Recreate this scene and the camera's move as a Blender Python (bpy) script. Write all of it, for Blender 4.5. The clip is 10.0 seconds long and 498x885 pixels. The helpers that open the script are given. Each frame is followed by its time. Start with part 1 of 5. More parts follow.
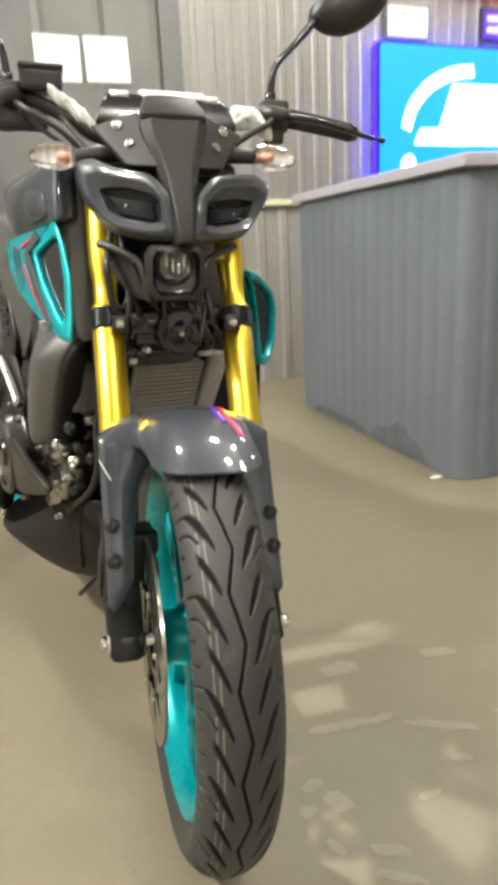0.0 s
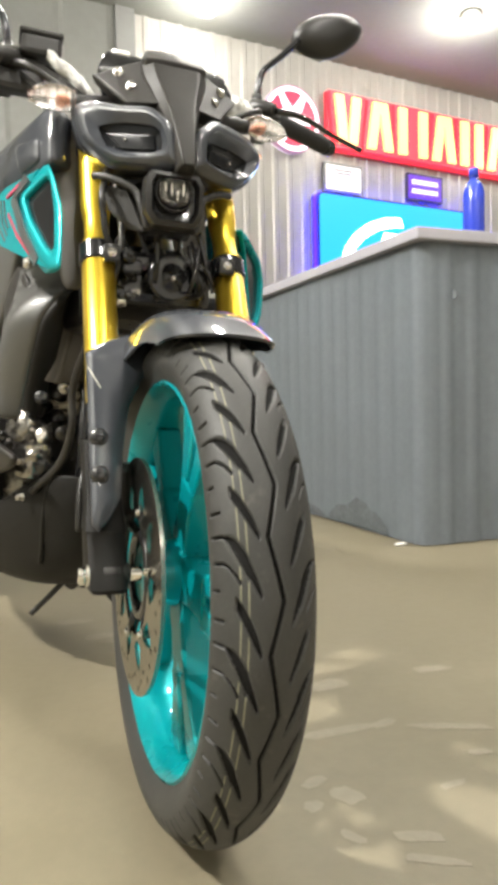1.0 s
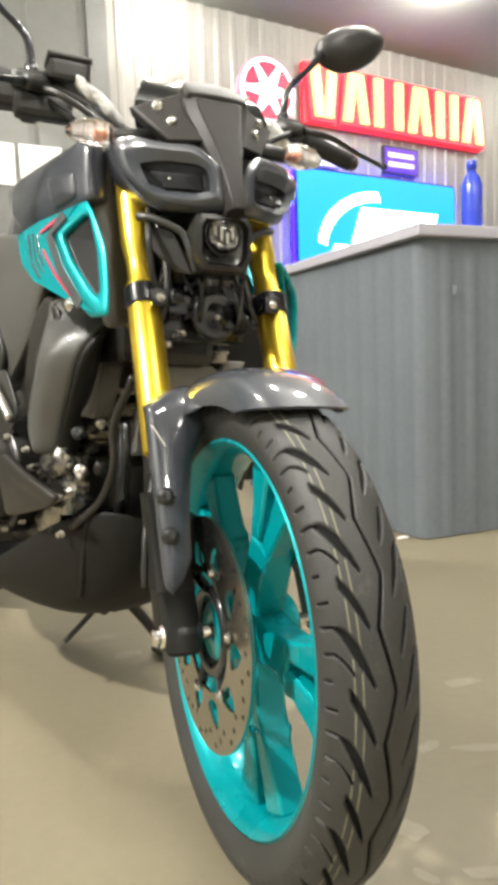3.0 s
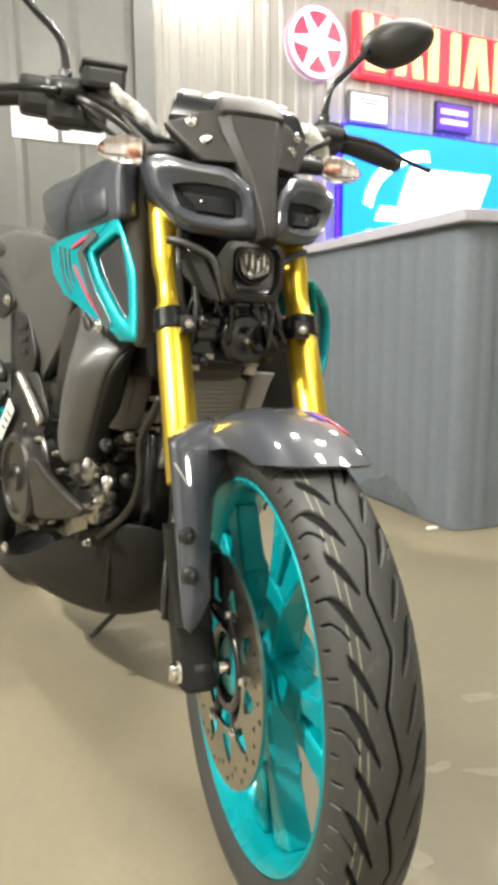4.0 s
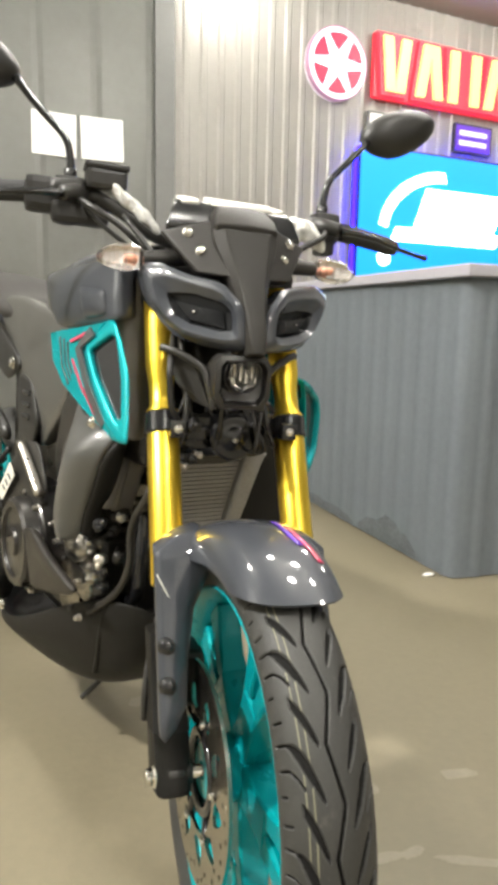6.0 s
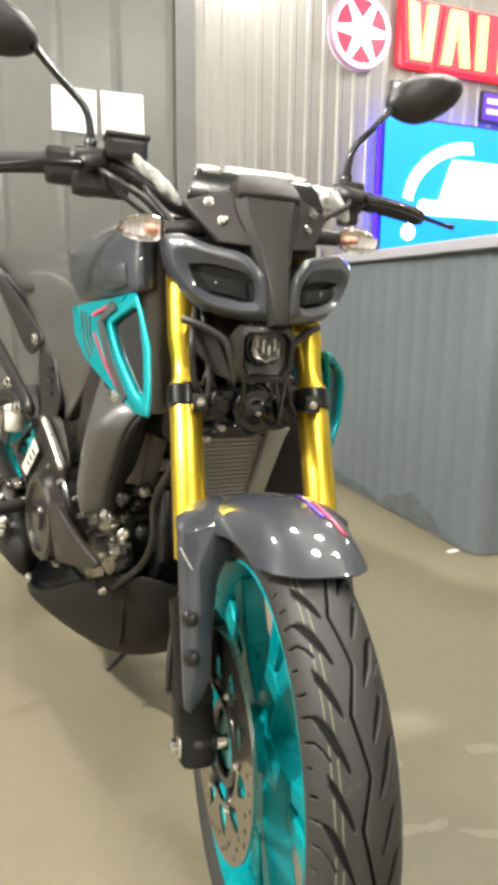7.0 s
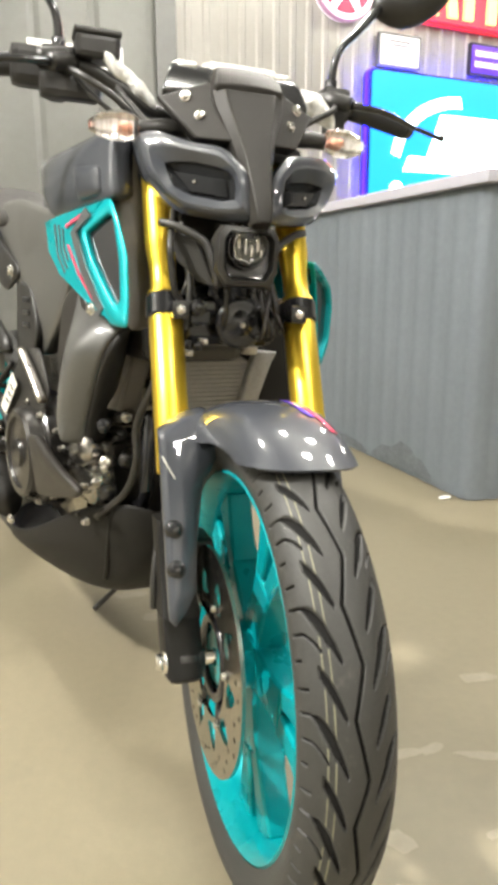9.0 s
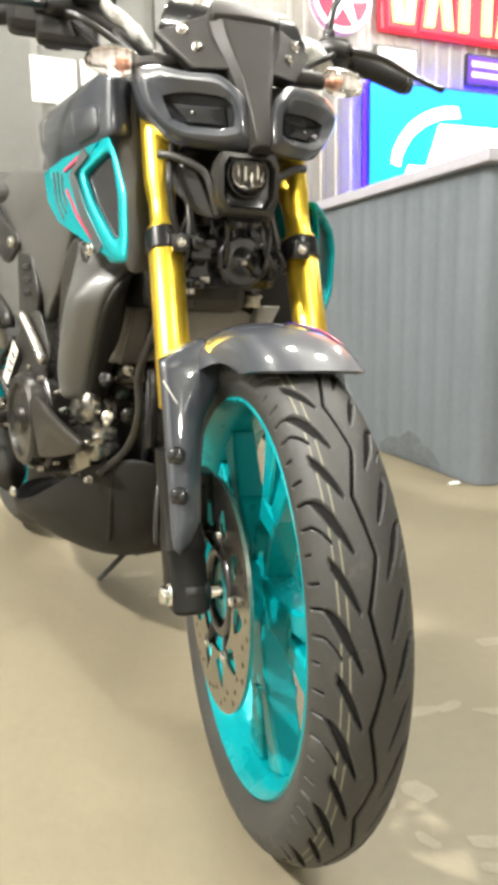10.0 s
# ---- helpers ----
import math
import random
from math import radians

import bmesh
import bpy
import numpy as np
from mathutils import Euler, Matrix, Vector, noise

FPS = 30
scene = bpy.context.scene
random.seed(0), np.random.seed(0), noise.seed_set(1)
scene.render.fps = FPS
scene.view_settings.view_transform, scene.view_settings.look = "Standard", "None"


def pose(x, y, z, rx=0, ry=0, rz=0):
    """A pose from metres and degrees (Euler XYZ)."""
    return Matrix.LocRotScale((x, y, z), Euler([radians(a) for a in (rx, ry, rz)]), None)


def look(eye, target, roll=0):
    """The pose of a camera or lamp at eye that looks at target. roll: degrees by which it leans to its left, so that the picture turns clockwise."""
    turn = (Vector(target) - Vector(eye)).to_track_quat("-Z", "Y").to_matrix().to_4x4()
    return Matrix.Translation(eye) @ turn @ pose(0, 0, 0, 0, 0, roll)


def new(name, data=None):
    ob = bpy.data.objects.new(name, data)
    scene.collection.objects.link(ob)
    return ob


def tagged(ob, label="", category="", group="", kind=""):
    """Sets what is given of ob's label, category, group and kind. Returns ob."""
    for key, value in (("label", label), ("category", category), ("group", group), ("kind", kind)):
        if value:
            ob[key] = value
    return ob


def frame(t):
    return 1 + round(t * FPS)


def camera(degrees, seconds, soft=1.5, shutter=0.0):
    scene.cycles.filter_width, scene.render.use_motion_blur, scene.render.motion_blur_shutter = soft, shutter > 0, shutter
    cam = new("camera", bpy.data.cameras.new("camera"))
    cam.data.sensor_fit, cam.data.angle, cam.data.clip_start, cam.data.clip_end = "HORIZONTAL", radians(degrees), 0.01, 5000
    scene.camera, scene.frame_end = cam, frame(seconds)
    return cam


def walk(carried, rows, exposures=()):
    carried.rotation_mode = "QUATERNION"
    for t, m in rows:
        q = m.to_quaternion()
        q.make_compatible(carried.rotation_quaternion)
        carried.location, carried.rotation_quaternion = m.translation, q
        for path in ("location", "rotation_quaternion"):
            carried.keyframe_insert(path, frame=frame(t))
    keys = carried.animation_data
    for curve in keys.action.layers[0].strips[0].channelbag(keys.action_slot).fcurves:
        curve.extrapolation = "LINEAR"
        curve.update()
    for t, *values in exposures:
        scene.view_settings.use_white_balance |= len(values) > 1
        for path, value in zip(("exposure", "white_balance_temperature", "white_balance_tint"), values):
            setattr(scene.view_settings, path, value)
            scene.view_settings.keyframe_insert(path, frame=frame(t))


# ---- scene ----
cam = camera(39.8, 10.0, soft=5.0, shutter=0.5)
PATH = [
    (0, (0.142, -0.847, 0.806), (0.074, 1.079, 0.27), -2.9),
    (0.5, (0.077, -0.857, 0.586), (0.131, 1.13, 0.364), -2.0),
    (1, (0.048, -0.826, 0.499), (0.18, 1.166, 0.385), -1.2),
    (1.5, (0.033, -0.823, 0.481), (0.134, 1.17, 0.36), -0.5),
    (2, (0.016, -0.823, 0.502), (0.223, 1.159, 0.333), -2.2),
    (2.5, (-0.047, -0.81, 0.551), (0.23, 1.155, 0.303), -3.4),
    (3, (-0.065, -0.809, 0.609), (0.153, 1.167, 0.399), -2.2),
    (4.5, (-0.03, -0.788, 0.757), (0.049, 1.172, 0.368), 0.0),
    (5, (-0.017, -0.787, 0.806), (0.055, 1.173, 0.418), 1.0),
    (5.5, (-0.008, -0.804, 0.863), (0.088, 1.166, 0.529), 1.3),
    (7, (-0.009, -0.796, 0.853), (0.0, 1.162, 0.449), 0.6),
    (7.5, (-0.009, -0.787, 0.818), (0.034, 1.158, 0.356), 1.0),
    (8, (-0.004, -0.78, 0.785), (0.03, 1.148, 0.257), -0.0),
    (8.5, (0.005, -0.777, 0.78), (0.049, 1.152, 0.252), -0.2),
    (9, (0.0, -0.774, 0.76), (0.035, 1.168, 0.282), -0.3),
    (9.5, (-0.004, -0.767, 0.698), (0.048, 1.163, 0.176), -0.3),
    (10, (0.001, -0.777, 0.64), (0.018, 1.18, 0.228), -1.5),
]
walk(cam, [(t, look(eye, target, roll)) for t, eye, target, roll in PATH],
     [(0, -0.02), (0.5, 0.08), (1.0, 0.2), (2, 0.2), (2.5, 0.26), (3, 0.2), (4.5, 0.28), (5.0, 0.2), (5.5, 0.06), (7, 0.15), (7.5, 0.26), (8.5, 0.4), (9.5, 0.48), (10, 0.54)])

# ---- light ----

YAW = radians(23)
WALL_U = Vector((math.cos(YAW), math.sin(YAW), 0))      # along the back wall
WALL_N = Vector((-math.sin(YAW), math.cos(YAW), 0))     # into the back wall
WALL_P = Vector((0.927, 5.657, 0))
CEIL = 3.72


def on_wall(s, d, z):
    """A place s metres along the back wall, d metres in front of it."""
    return WALL_P + WALL_U * s - WALL_N * d + Vector((0, 0, z))


world = bpy.data.worlds.new("world")
scene.world = world
world.use_nodes = True
world.node_tree.nodes["Background"].inputs[0].default_value = (0.55, 0.6, 0.7, 1)
world.node_tree.nodes["Background"].inputs[1].default_value = 0.05
scene.view_settings.exposure = 0.0

# along the wall, in front of it, power
LAMPS = [(-1.03, 0.45, 42), (1.07, 1.18, 80), (3.4, 1.0, 85), (-3.5, 3.2, 110), (-1.7, 2.9, 70), (-1.6, 4.1, 75), (-0.95, 3.2, 65), (-0.65, 4.0, 65), (-0.5, 4.7, 65),
         (-2.6, 6.2, 120), (-3.0, 8.4, 150), (-5.64, 4.51, 900), (0.6, 9.0, 40)]


def lamp_light(name, place, power, colour, size):
    data = bpy.data.lights.new(name, "POINT")
    data.energy, data.color, data.shadow_soft_size = power, colour, size
    ob = new(name, data)
    ob.location = place
    return ob


for s, d, power in LAMPS:
    lamp_light("lamp_light", on_wall(s, d, CEIL - 0.2), power, (1.0, 0.965, 0.91), 0.1 if power > 300 else 0.13)


# ---- materials ----
def surface(name, base, rough=0.5, metal=0.0, vary=0.12, grain=60.0, blotch=4.0, bump=0.0, coat=0.0, rough_vary=0.1, coords="Object", spec=0.5, wear=None):
    """A procedural surface: base colour varied at two scales, roughness varied, fine relief."""
    m = bpy.data.materials.new(name)
    m.use_nodes = True
    nt = m.node_tree
    b = nt.nodes["Principled BSDF"]
    tc = nt.nodes.new("ShaderNodeTexCoord")

    def node(kind, **sets):
        n = nt.nodes.new(kind)
        for k, v in sets.items():
            n.inputs[k].default_value = v
        return n

    fine = node("ShaderNodeTexNoise", Scale=grain, Detail=4.0, Roughness=0.6)
    big = node("ShaderNodeTexNoise", Scale=blotch, Detail=5.0, Roughness=0.65)
    nt.links.new(tc.outputs[coords], fine.inputs["Vector"])
    nt.links.new(tc.outputs[coords], big.inputs["Vector"])
    both = node("ShaderNodeMath")
    both.operation = "MULTIPLY_ADD"
    both.inputs[1].default_value = 0.45
    nt.links.new(fine.outputs["Fac"], both.inputs[0])
    scaled = node("ShaderNodeMath")
    scaled.operation = "MULTIPLY"
    scaled.inputs[1].default_value = 0.55
    nt.links.new(big.outputs["Fac"], scaled.inputs[0])
    nt.links.new(scaled.outputs[0], both.inputs[2])
    ramp = nt.nodes.new("ShaderNodeValToRGB")
    ramp.color_ramp.elements[0].position, ramp.color_ramp.elements[1].position = 0.32, 0.68
    ramp.color_ramp.elements[0].color = (*[c * (1 - vary) for c in base], 1)
    ramp.color_ramp.elements[1].color = (*[min(1, c * (1 + vary)) for c in base], 1)
    nt.links.new(both.outputs[0], ramp.inputs[0])
    colour = ramp.outputs[0]
    if wear:
        spots = node("ShaderNodeTexNoise", Scale=wear[1], Detail=6.0, Roughness=0.7)
        nt.links.new(tc.outputs[coords], spots.inputs["Vector"])
        edge = nt.nodes.new("ShaderNodeValToRGB")
        edge.color_ramp.elements[0].position, edge.color_ramp.elements[1].position = wear[2], wear[2] + 0.08
        nt.links.new(spots.outputs["Fac"], edge.inputs[0])
        mix = nt.nodes.new("ShaderNodeMix")
        mix.data_type = "RGBA"
        mix.inputs["B"].default_value = (*wear[0], 1)
        nt.links.new(edge.outputs[0], mix.inputs["Factor"])
        nt.links.new(colour, mix.inputs["A"])
        colour = mix.outputs["Result"]
    nt.links.new(colour, b.inputs["Base Color"])
    span = node("ShaderNodeMapRange")
    span.inputs["To Min"].default_value, span.inputs["To Max"].default_value = max(0.02, rough - rough_vary), min(1, rough + rough_vary)
    nt.links.new(big.outputs["Fac"], span.inputs["Value"])
    nt.links.new(span.outputs[0], b.inputs["Roughness"])
    b.inputs["Metallic"].default_value = metal
    b.inputs["Coat Weight"].default_value = coat
    b.inputs["Coat Roughness"].default_value = 0.015
    b.inputs["Specular IOR Level"].default_value = spec
    if bump:
        bp = node("ShaderNodeBump", Strength=0.6, Distance=bump)
        nt.links.new(fine.outputs["Fac"], bp.inputs["Height"])
        nt.links.new(bp.outputs[0], b.inputs["Normal"])
    return m


def glow(name, colour, strength):
    m = bpy.data.materials.new(name)
    m.use_nodes = True
    b = m.node_tree.nodes["Principled BSDF"]
    b.inputs["Base Color"].default_value = (*[c * 0.6 for c in colour], 1)
    b.inputs["Emission Color"].default_value = (*colour, 1)
    b.inputs["Emission Strength"].default_value = strength
    return m


def glass(name, colour, rough=0.03, weight=0.9):
    m = surface(name, colour, rough, vary=0.03, rough_vary=0.01)
    m.node_tree.nodes["Principled BSDF"].inputs["Transmission Weight"].default_value = weight
    return m


GREY = surface("grey_paint", (0.041, 0.045, 0.054), 0.42, 0.0, vary=0.05, grain=900, blotch=6, coat=1.0, rough_vary=0.05, spec=0.2)
GREY_MATT = surface("satin_grey_paint", (0.08, 0.078, 0.07), 0.42, 0.0, vary=0.08, grain=800, blotch=7, coat=0.5, rough_vary=0.06)
TEAL = surface("teal_paint", (0.0, 0.32, 0.35), 0.28, 0.3, vary=0.05, grain=700, blotch=5, coat=0.5, rough_vary=0.05, spec=0.15)
GOLD = surface("gold_anodised", (1.0, 0.69, 0.07), 0.33, 0.95, vary=0.05, grain=300, blotch=8, rough_vary=0.05)
BLACK = surface("black_plastic", (0.021, 0.02, 0.018), 0.4, vary=0.25, grain=500, blotch=9, bump=0.0004, rough_vary=0.12)
BELLY = surface("belly_plastic", (0.012, 0.0112, 0.0098), 0.5, vary=0.25, grain=600, blotch=8, bump=0.0005, spec=0.2)
BLACK_GLOSS = surface("black_gloss", (0.012, 0.012, 0.013), 0.18, vary=0.15, grain=300, blotch=9, coat=0.4)
BROWN_BLACK = surface("brown_black_cover", (0.03, 0.027, 0.023), 0.42, 0.2, vary=0.15, grain=400, blotch=8, bump=0.0003)
SMOKE = surface("smoked_lens", (0.013, 0.0135, 0.0145), 0.2, vary=0.1, grain=300, blotch=9, spec=0.12)
VISOR = surface("matt_visor_plastic", (0.03, 0.028, 0.025), 0.4, vary=0.12, grain=1200, blotch=9, bump=0.0003, rough_vary=0.08, spec=0.16)
RUBBER = surface("tyre_rubber", (0.036, 0.0355, 0.0325), 0.58, vary=0.16, grain=260, blotch=14, bump=0.0004, rough_vary=0.1, wear=((0.06, 0.057, 0.05), 30, 0.6))
# the same rubber darkened, with the shade inside the cuts put into its colour
GROOVE_SHADE = surface("shaded_groove_rubber", (0.013, 0.0127, 0.012), 0.85, vary=0.15, grain=200, blotch=14, spec=0.1)
MARK = surface("tyre_mark", (0.17, 0.165, 0.11), 0.7, vary=0.3, grain=90)
GRIP = surface("grip_rubber", (0.02, 0.02, 0.02), 0.75, vary=0.2, grain=300, bump=0.0006)
STEEL = surface("brushed_steel", (0.55, 0.52, 0.47), 0.3, 1.0, vary=0.12, grain=350, blotch=20, rough_vary=0.1)
DISC = surface("disc_steel", (0.48, 0.45, 0.4), 0.24, 1.0, vary=0.15, grain=500, blotch=12, rough_vary=0.08)
ALLOY = surface("cast_alloy", (0.36, 0.34, 0.31), 0.17, 0.95, vary=0.3, grain=70, blotch=14, bump=0.003, wear=((0.06, 0.055, 0.05), 25, 0.58))
ENGINE = surface("engine_black", (0.026, 0.024, 0.022), 0.3, 0.4, vary=0.3, grain=160, blotch=16, bump=0.0012, coat=0.3)
PANEL = surface("satin_panel_paint", (0.068, 0.067, 0.062), 0.46, vary=0.06, grain=800, blotch=7, coat=0.8, rough_vary=0.06)
SHROUD = surface("grey_shroud_plastic", (0.13, 0.12, 0.105), 0.38, vary=0.15, grain=400, blotch=9, bump=0.0003)
SILVER = surface("pale_silver_trim", (0.78, 0.76, 0.7), 0.4, 0.35, vary=0.05, grain=200)
CHROME = surface("chrome", (0.8, 0.78, 0.74), 0.08, 1.0, vary=0.03, grain=100)
FIN = surface("radiator_fin", (0.34, 0.33, 0.31), 0.45, 0.3, vary=0.2, grain=200)
PINK = surface("pink_decal", (0.55, 0.05, 0.11), 0.3, vary=0.05, coat=0.8)
VIOLET = surface("violet_decal", (0.12, 0.04, 0.5), 0.3, vary=0.05, coat=0.8)
DARK_DECAL = surface("dark_decal", (0.07, 0.075, 0.075), 0.3, vary=0.08, coat=0.8)
SEAT = surface("seat_vinyl", (0.035, 0.033, 0.03), 0.55, vary=0.15, grain=400, bump=0.0008)
CLEAR = glass("clear_lens", (0.96, 0.95, 0.93), weight=1.0)
AMBER = surface("amber_bulb", (0.75, 0.34, 0.22), 0.25, vary=0.1, coat=0.6)
REFLECTOR = surface("lamp_reflector", (0.86, 0.84, 0.85), 0.06, 1.0, vary=0.05)
MIRROR = surface("mirror_glass", (0.8, 0.82, 0.83), 0.02, 1.0, vary=0.01, rough_vary=0.005)
WRAP = surface("crumpled_plastic", (0.78, 0.77, 0.73), 0.22, vary=0.3, grain=110, blotch=50, bump=0.012, coat=0.6)
WHITE_TAG = surface("white_label", (0.72, 0.7, 0.62), 0.5, vary=0.06)
PAPER = surface("paper", (0.8, 0.79, 0.74), 0.8, vary=0.04, grain=80)
CONCRETE = surface("concrete_floor", (0.21, 0.182, 0.12), 0.5, vary=0.07, grain=45, blotch=1.3, bump=0.0012, rough_vary=0.16, wear=((0.193, 0.167, 0.112), 2.3, 0.6))
# paler floor colour that stands for leaked lamp light
LEAK_SPOT = surface("light_leak_concrete", (0.285, 0.252, 0.188), 0.7, vary=0.15, grain=60, blotch=6, bump=0.0008)
WALL_CREAM = surface("cream_steel_sheet", (0.52, 0.5, 0.45), 0.33, 0.1, vary=0.06, grain=20, blotch=1.2, bump=0.0006, rough_vary=0.1, wear=((0.44, 0.42, 0.37), 3.0, 0.62))
WALL_GREY = surface("grey_steel_sheet", (0.265, 0.265, 0.24), 0.4, 0.1, vary=0.07, grain=15, blotch=1.0, bump=0.0008, rough_vary=0.12)
PILLAR = surface("dark_pillar_paint", (0.12, 0.12, 0.11), 0.5, vary=0.1, grain=30)
CEILING = surface("ceiling_board", (0.18, 0.182, 0.16), 0.75, vary=0.07, grain=20, blotch=0.8)
COUNTER = surface("counter_sheet", (0.305, 0.342, 0.372), 0.68, 0.0, vary=0.09, grain=40, blotch=2.2, bump=0.0006, rough_vary=0.14, wear=((0.3, 0.34, 0.36), 5.0, 0.63))
COUNTER_TOP = surface("counter_laminate", (0.42, 0.41, 0.45), 0.35, vary=0.05, grain=50, blotch=3)
LEDGE = surface("ledge_laminate", (0.6, 0.58, 0.38), 0.4, vary=0.05, grain=40)
SCUFF = surface("scuffed_paint", (0.23, 0.255, 0.265), 0.7, vary=0.3, grain=60, blotch=9)
BOTTLE = surface("blue_bottle", (0.03, 0.06, 0.5), 0.2, vary=0.08, coat=0.5)
FRAME_DARK = surface("dark_frame", (0.03, 0.025, 0.04), 0.4, vary=0.1)
LAMP_GLOW = glow("lamp_glow", (1.0, 0.93, 0.8), 60)
SCREEN_BLUE = glow("screen_blue", (0.006, 0.21, 1.0), 2.2)
SCREEN_WHITE = glow("screen_white", (0.75, 0.95, 1.0), 8.0)
# violet rim of the light box; strength raised so its spill imitates lens bloom
SCREEN_EDGE = glow("screen_edge", (0.008, 0.002, 1.0), 26)
SIGN_RED = glow("sign_red", (1.0, 0.03, 0.05), 1.7)
SIGN_BACK = glow("sign_back", (1.0, 0.04, 0.06), 0.75)
SIGN_FACE = glow("sign_face", (1.0, 0.62, 0.2), 1.45)
LOGO_WHITE = glow("logo_white", (1.0, 0.88, 0.92), 1.3)
LOGO_RIM = glow("logo_rim", (0.55, 0.3, 0.42), 0.45)
LOGO_RED = glow("logo_red", (0.75, 0.03, 0.08), 0.7)


# ---- shapes ----
def finish(bm, smooth=True):
    bmesh.ops.recalc_face_normals(bm, faces=bm.faces)
    for f in bm.faces:
        f.smooth = smooth
    return bm


def part(name, bm, material, parent=None, label="", sub=0, sharp=None, bevel=0.0):
    """One mesh object from a bmesh, under a thing or a part."""
    me = bpy.data.meshes.new(name)
    bm.to_mesh(me)
    bm.free()
    for m in material if isinstance(material, (list, tuple)) else [material]:
        me.materials.append(m)
    if sharp is not None:
        me.set_sharp_from_angle(angle=radians(sharp))
    ob = new(name, me)
    if parent is not None:
        ob.parent = parent
    if bevel:
        mod = ob.modifiers.new("bevel", "BEVEL")
        mod.width, mod.segments, mod.limit_method = bevel, 2, "ANGLE"
    if sub:
        mod = ob.modifiers.new("round", "SUBSURF")
        mod.levels = mod.render_levels = sub
    return tagged(ob, label) if label else ob


def join(*bms):
    """Several shapes in one mesh."""
    me = bpy.data.meshes.new("joined")
    out = bms[0]
    for bm in bms[1:]:
        bm.to_mesh(me)
        out.from_mesh(me)
        bm.free()
    bpy.data.meshes.remove(me)
    return out


def loft(rings, closed=True, caps=True):
    """A skin over rings of equally many points."""
    bm = bmesh.new()
    vs = [[bm.verts.new(p) for p in ring] for ring in rings]
    n = len(rings[0])
    for a, b in zip(vs, vs[1:]):
        for i in range(n if closed else n - 1):
            bm.faces.new((a[i], a[(i + 1) % n], b[(i + 1) % n], b[i]))
    if caps and closed:
        bm.faces.new(list(reversed(vs[0])))
        bm.faces.new(vs[-1])
    return finish(bm)


def smooth_path(points, per=8):
    """A Catmull-Rom curve through the points."""
    p = [Vector(q) for q in points]
    p = [2 * p[0] - p[1], *p, 2 * p[-1] - p[-2]]
    out = []
    for i in range(1, len(p) - 2):
        for k in range(per):
            t = k / per
            a, b, c, d = p[i - 1 : i + 3]
            out.append(0.5 * (2 * b + (c - a) * t + (2 * a - 5 * b + 4 * c - d) * t * t + (3 * b - a - 3 * c + d) * t**3))
    return [*out, p[-2]]


def tube(points, radius, n=12, per=6, flat=1.0):
    """A round tube along a smooth path; radius: one, or one for each point given."""
    path = smooth_path(points, per) if per > 1 else [Vector(q) for q in points]
    rad = radius if isinstance(radius, (list, tuple)) else [radius] * len(points)
    rings, up = [], Vector((0.13, 0.21, 1)).normalized()
    for i, q in enumerate(path):
        way = (path[min(i + 1, len(path) - 1)] - path[max(i - 1, 0)]).normalized()
        side = way.cross(up).normalized() if abs(way.dot(up)) < 0.98 else way.cross(Vector((0, 1, 0))).normalized()
        top = side.cross(way)
        up = top
        x = i / (len(path) - 1) * (len(points) - 1)
        k = min(int(x), len(points) - 2)
        r = rad[k] + (rad[k + 1] - rad[k]) * (x - k)
        rings.append([q + side * r * math.cos(2 * math.pi * j / n) + top * r * flat * math.sin(2 * math.pi * j / n) for j in range(n)])
    return loft(rings)


def turned(profile, n=48, axis="y", at=(0, 0, 0), closed=False):
    """A lathe shape: profile of (along, radius) round an axis."""
    at = Vector(at)
    rings = []
    for i in range(n):
        c, s = math.cos(2 * math.pi * i / n), math.sin(2 * math.pi * i / n)
        rings.append([at + Vector({"y": (r * c, a, r * s), "x": (a, r * c, r * s), "z": (r * c, r * s, a)}[axis]) for a, r in profile])
    bm = bmesh.new()
    vs = [[bm.verts.new(p) for p in ring] for ring in rings]
    m = len(profile)
    for i in range(n):
        a, b = vs[i], vs[(i + 1) % n]
        for j in range(m if closed else m - 1):
            k = (j + 1) % m
            bm.faces.new((a[j], a[k], b[k], b[j]))
    bmesh.ops.remove_doubles(bm, verts=bm.verts, dist=1e-6)
    return finish(bm)


def rod(a, b, r, n=16, r2=None, lip=0.0):
    """A round bar from a to b with slightly rounded ends."""
    a, b = Vector(a), Vector(b)
    way = (b - a).normalized()
    lip = lip or r * 0.15
    side = way.orthogonal().normalized()
    top = way.cross(side)
    r2 = r if r2 is None else r2
    rings = []
    for q, rr in ((a, r - lip), (a + way * lip, r), (b - way * lip, r2), (b, r2 - lip)):
        rings.append([q + side * rr * math.cos(2 * math.pi * j / n) + top * rr * math.sin(2 * math.pi * j / n) for j in range(n)])
    return loft(rings)


def block(lo, hi, bevel=0.004, seg=2):
    """A bevelled box between two corners."""
    bm = bmesh.new()
    bmesh.ops.create_cube(bm, size=1)
    lo, hi = Vector(lo), Vector(hi)
    for v in bm.verts:
        v.co = Vector([lo[i] if v.co[i] < 0 else hi[i] for i in range(3)])
    if bevel:
        bmesh.ops.bevel(bm, geom=list(bm.edges), offset=bevel, segments=seg, affect="EDGES", profile=0.6)
    return finish(bm, smooth=False)


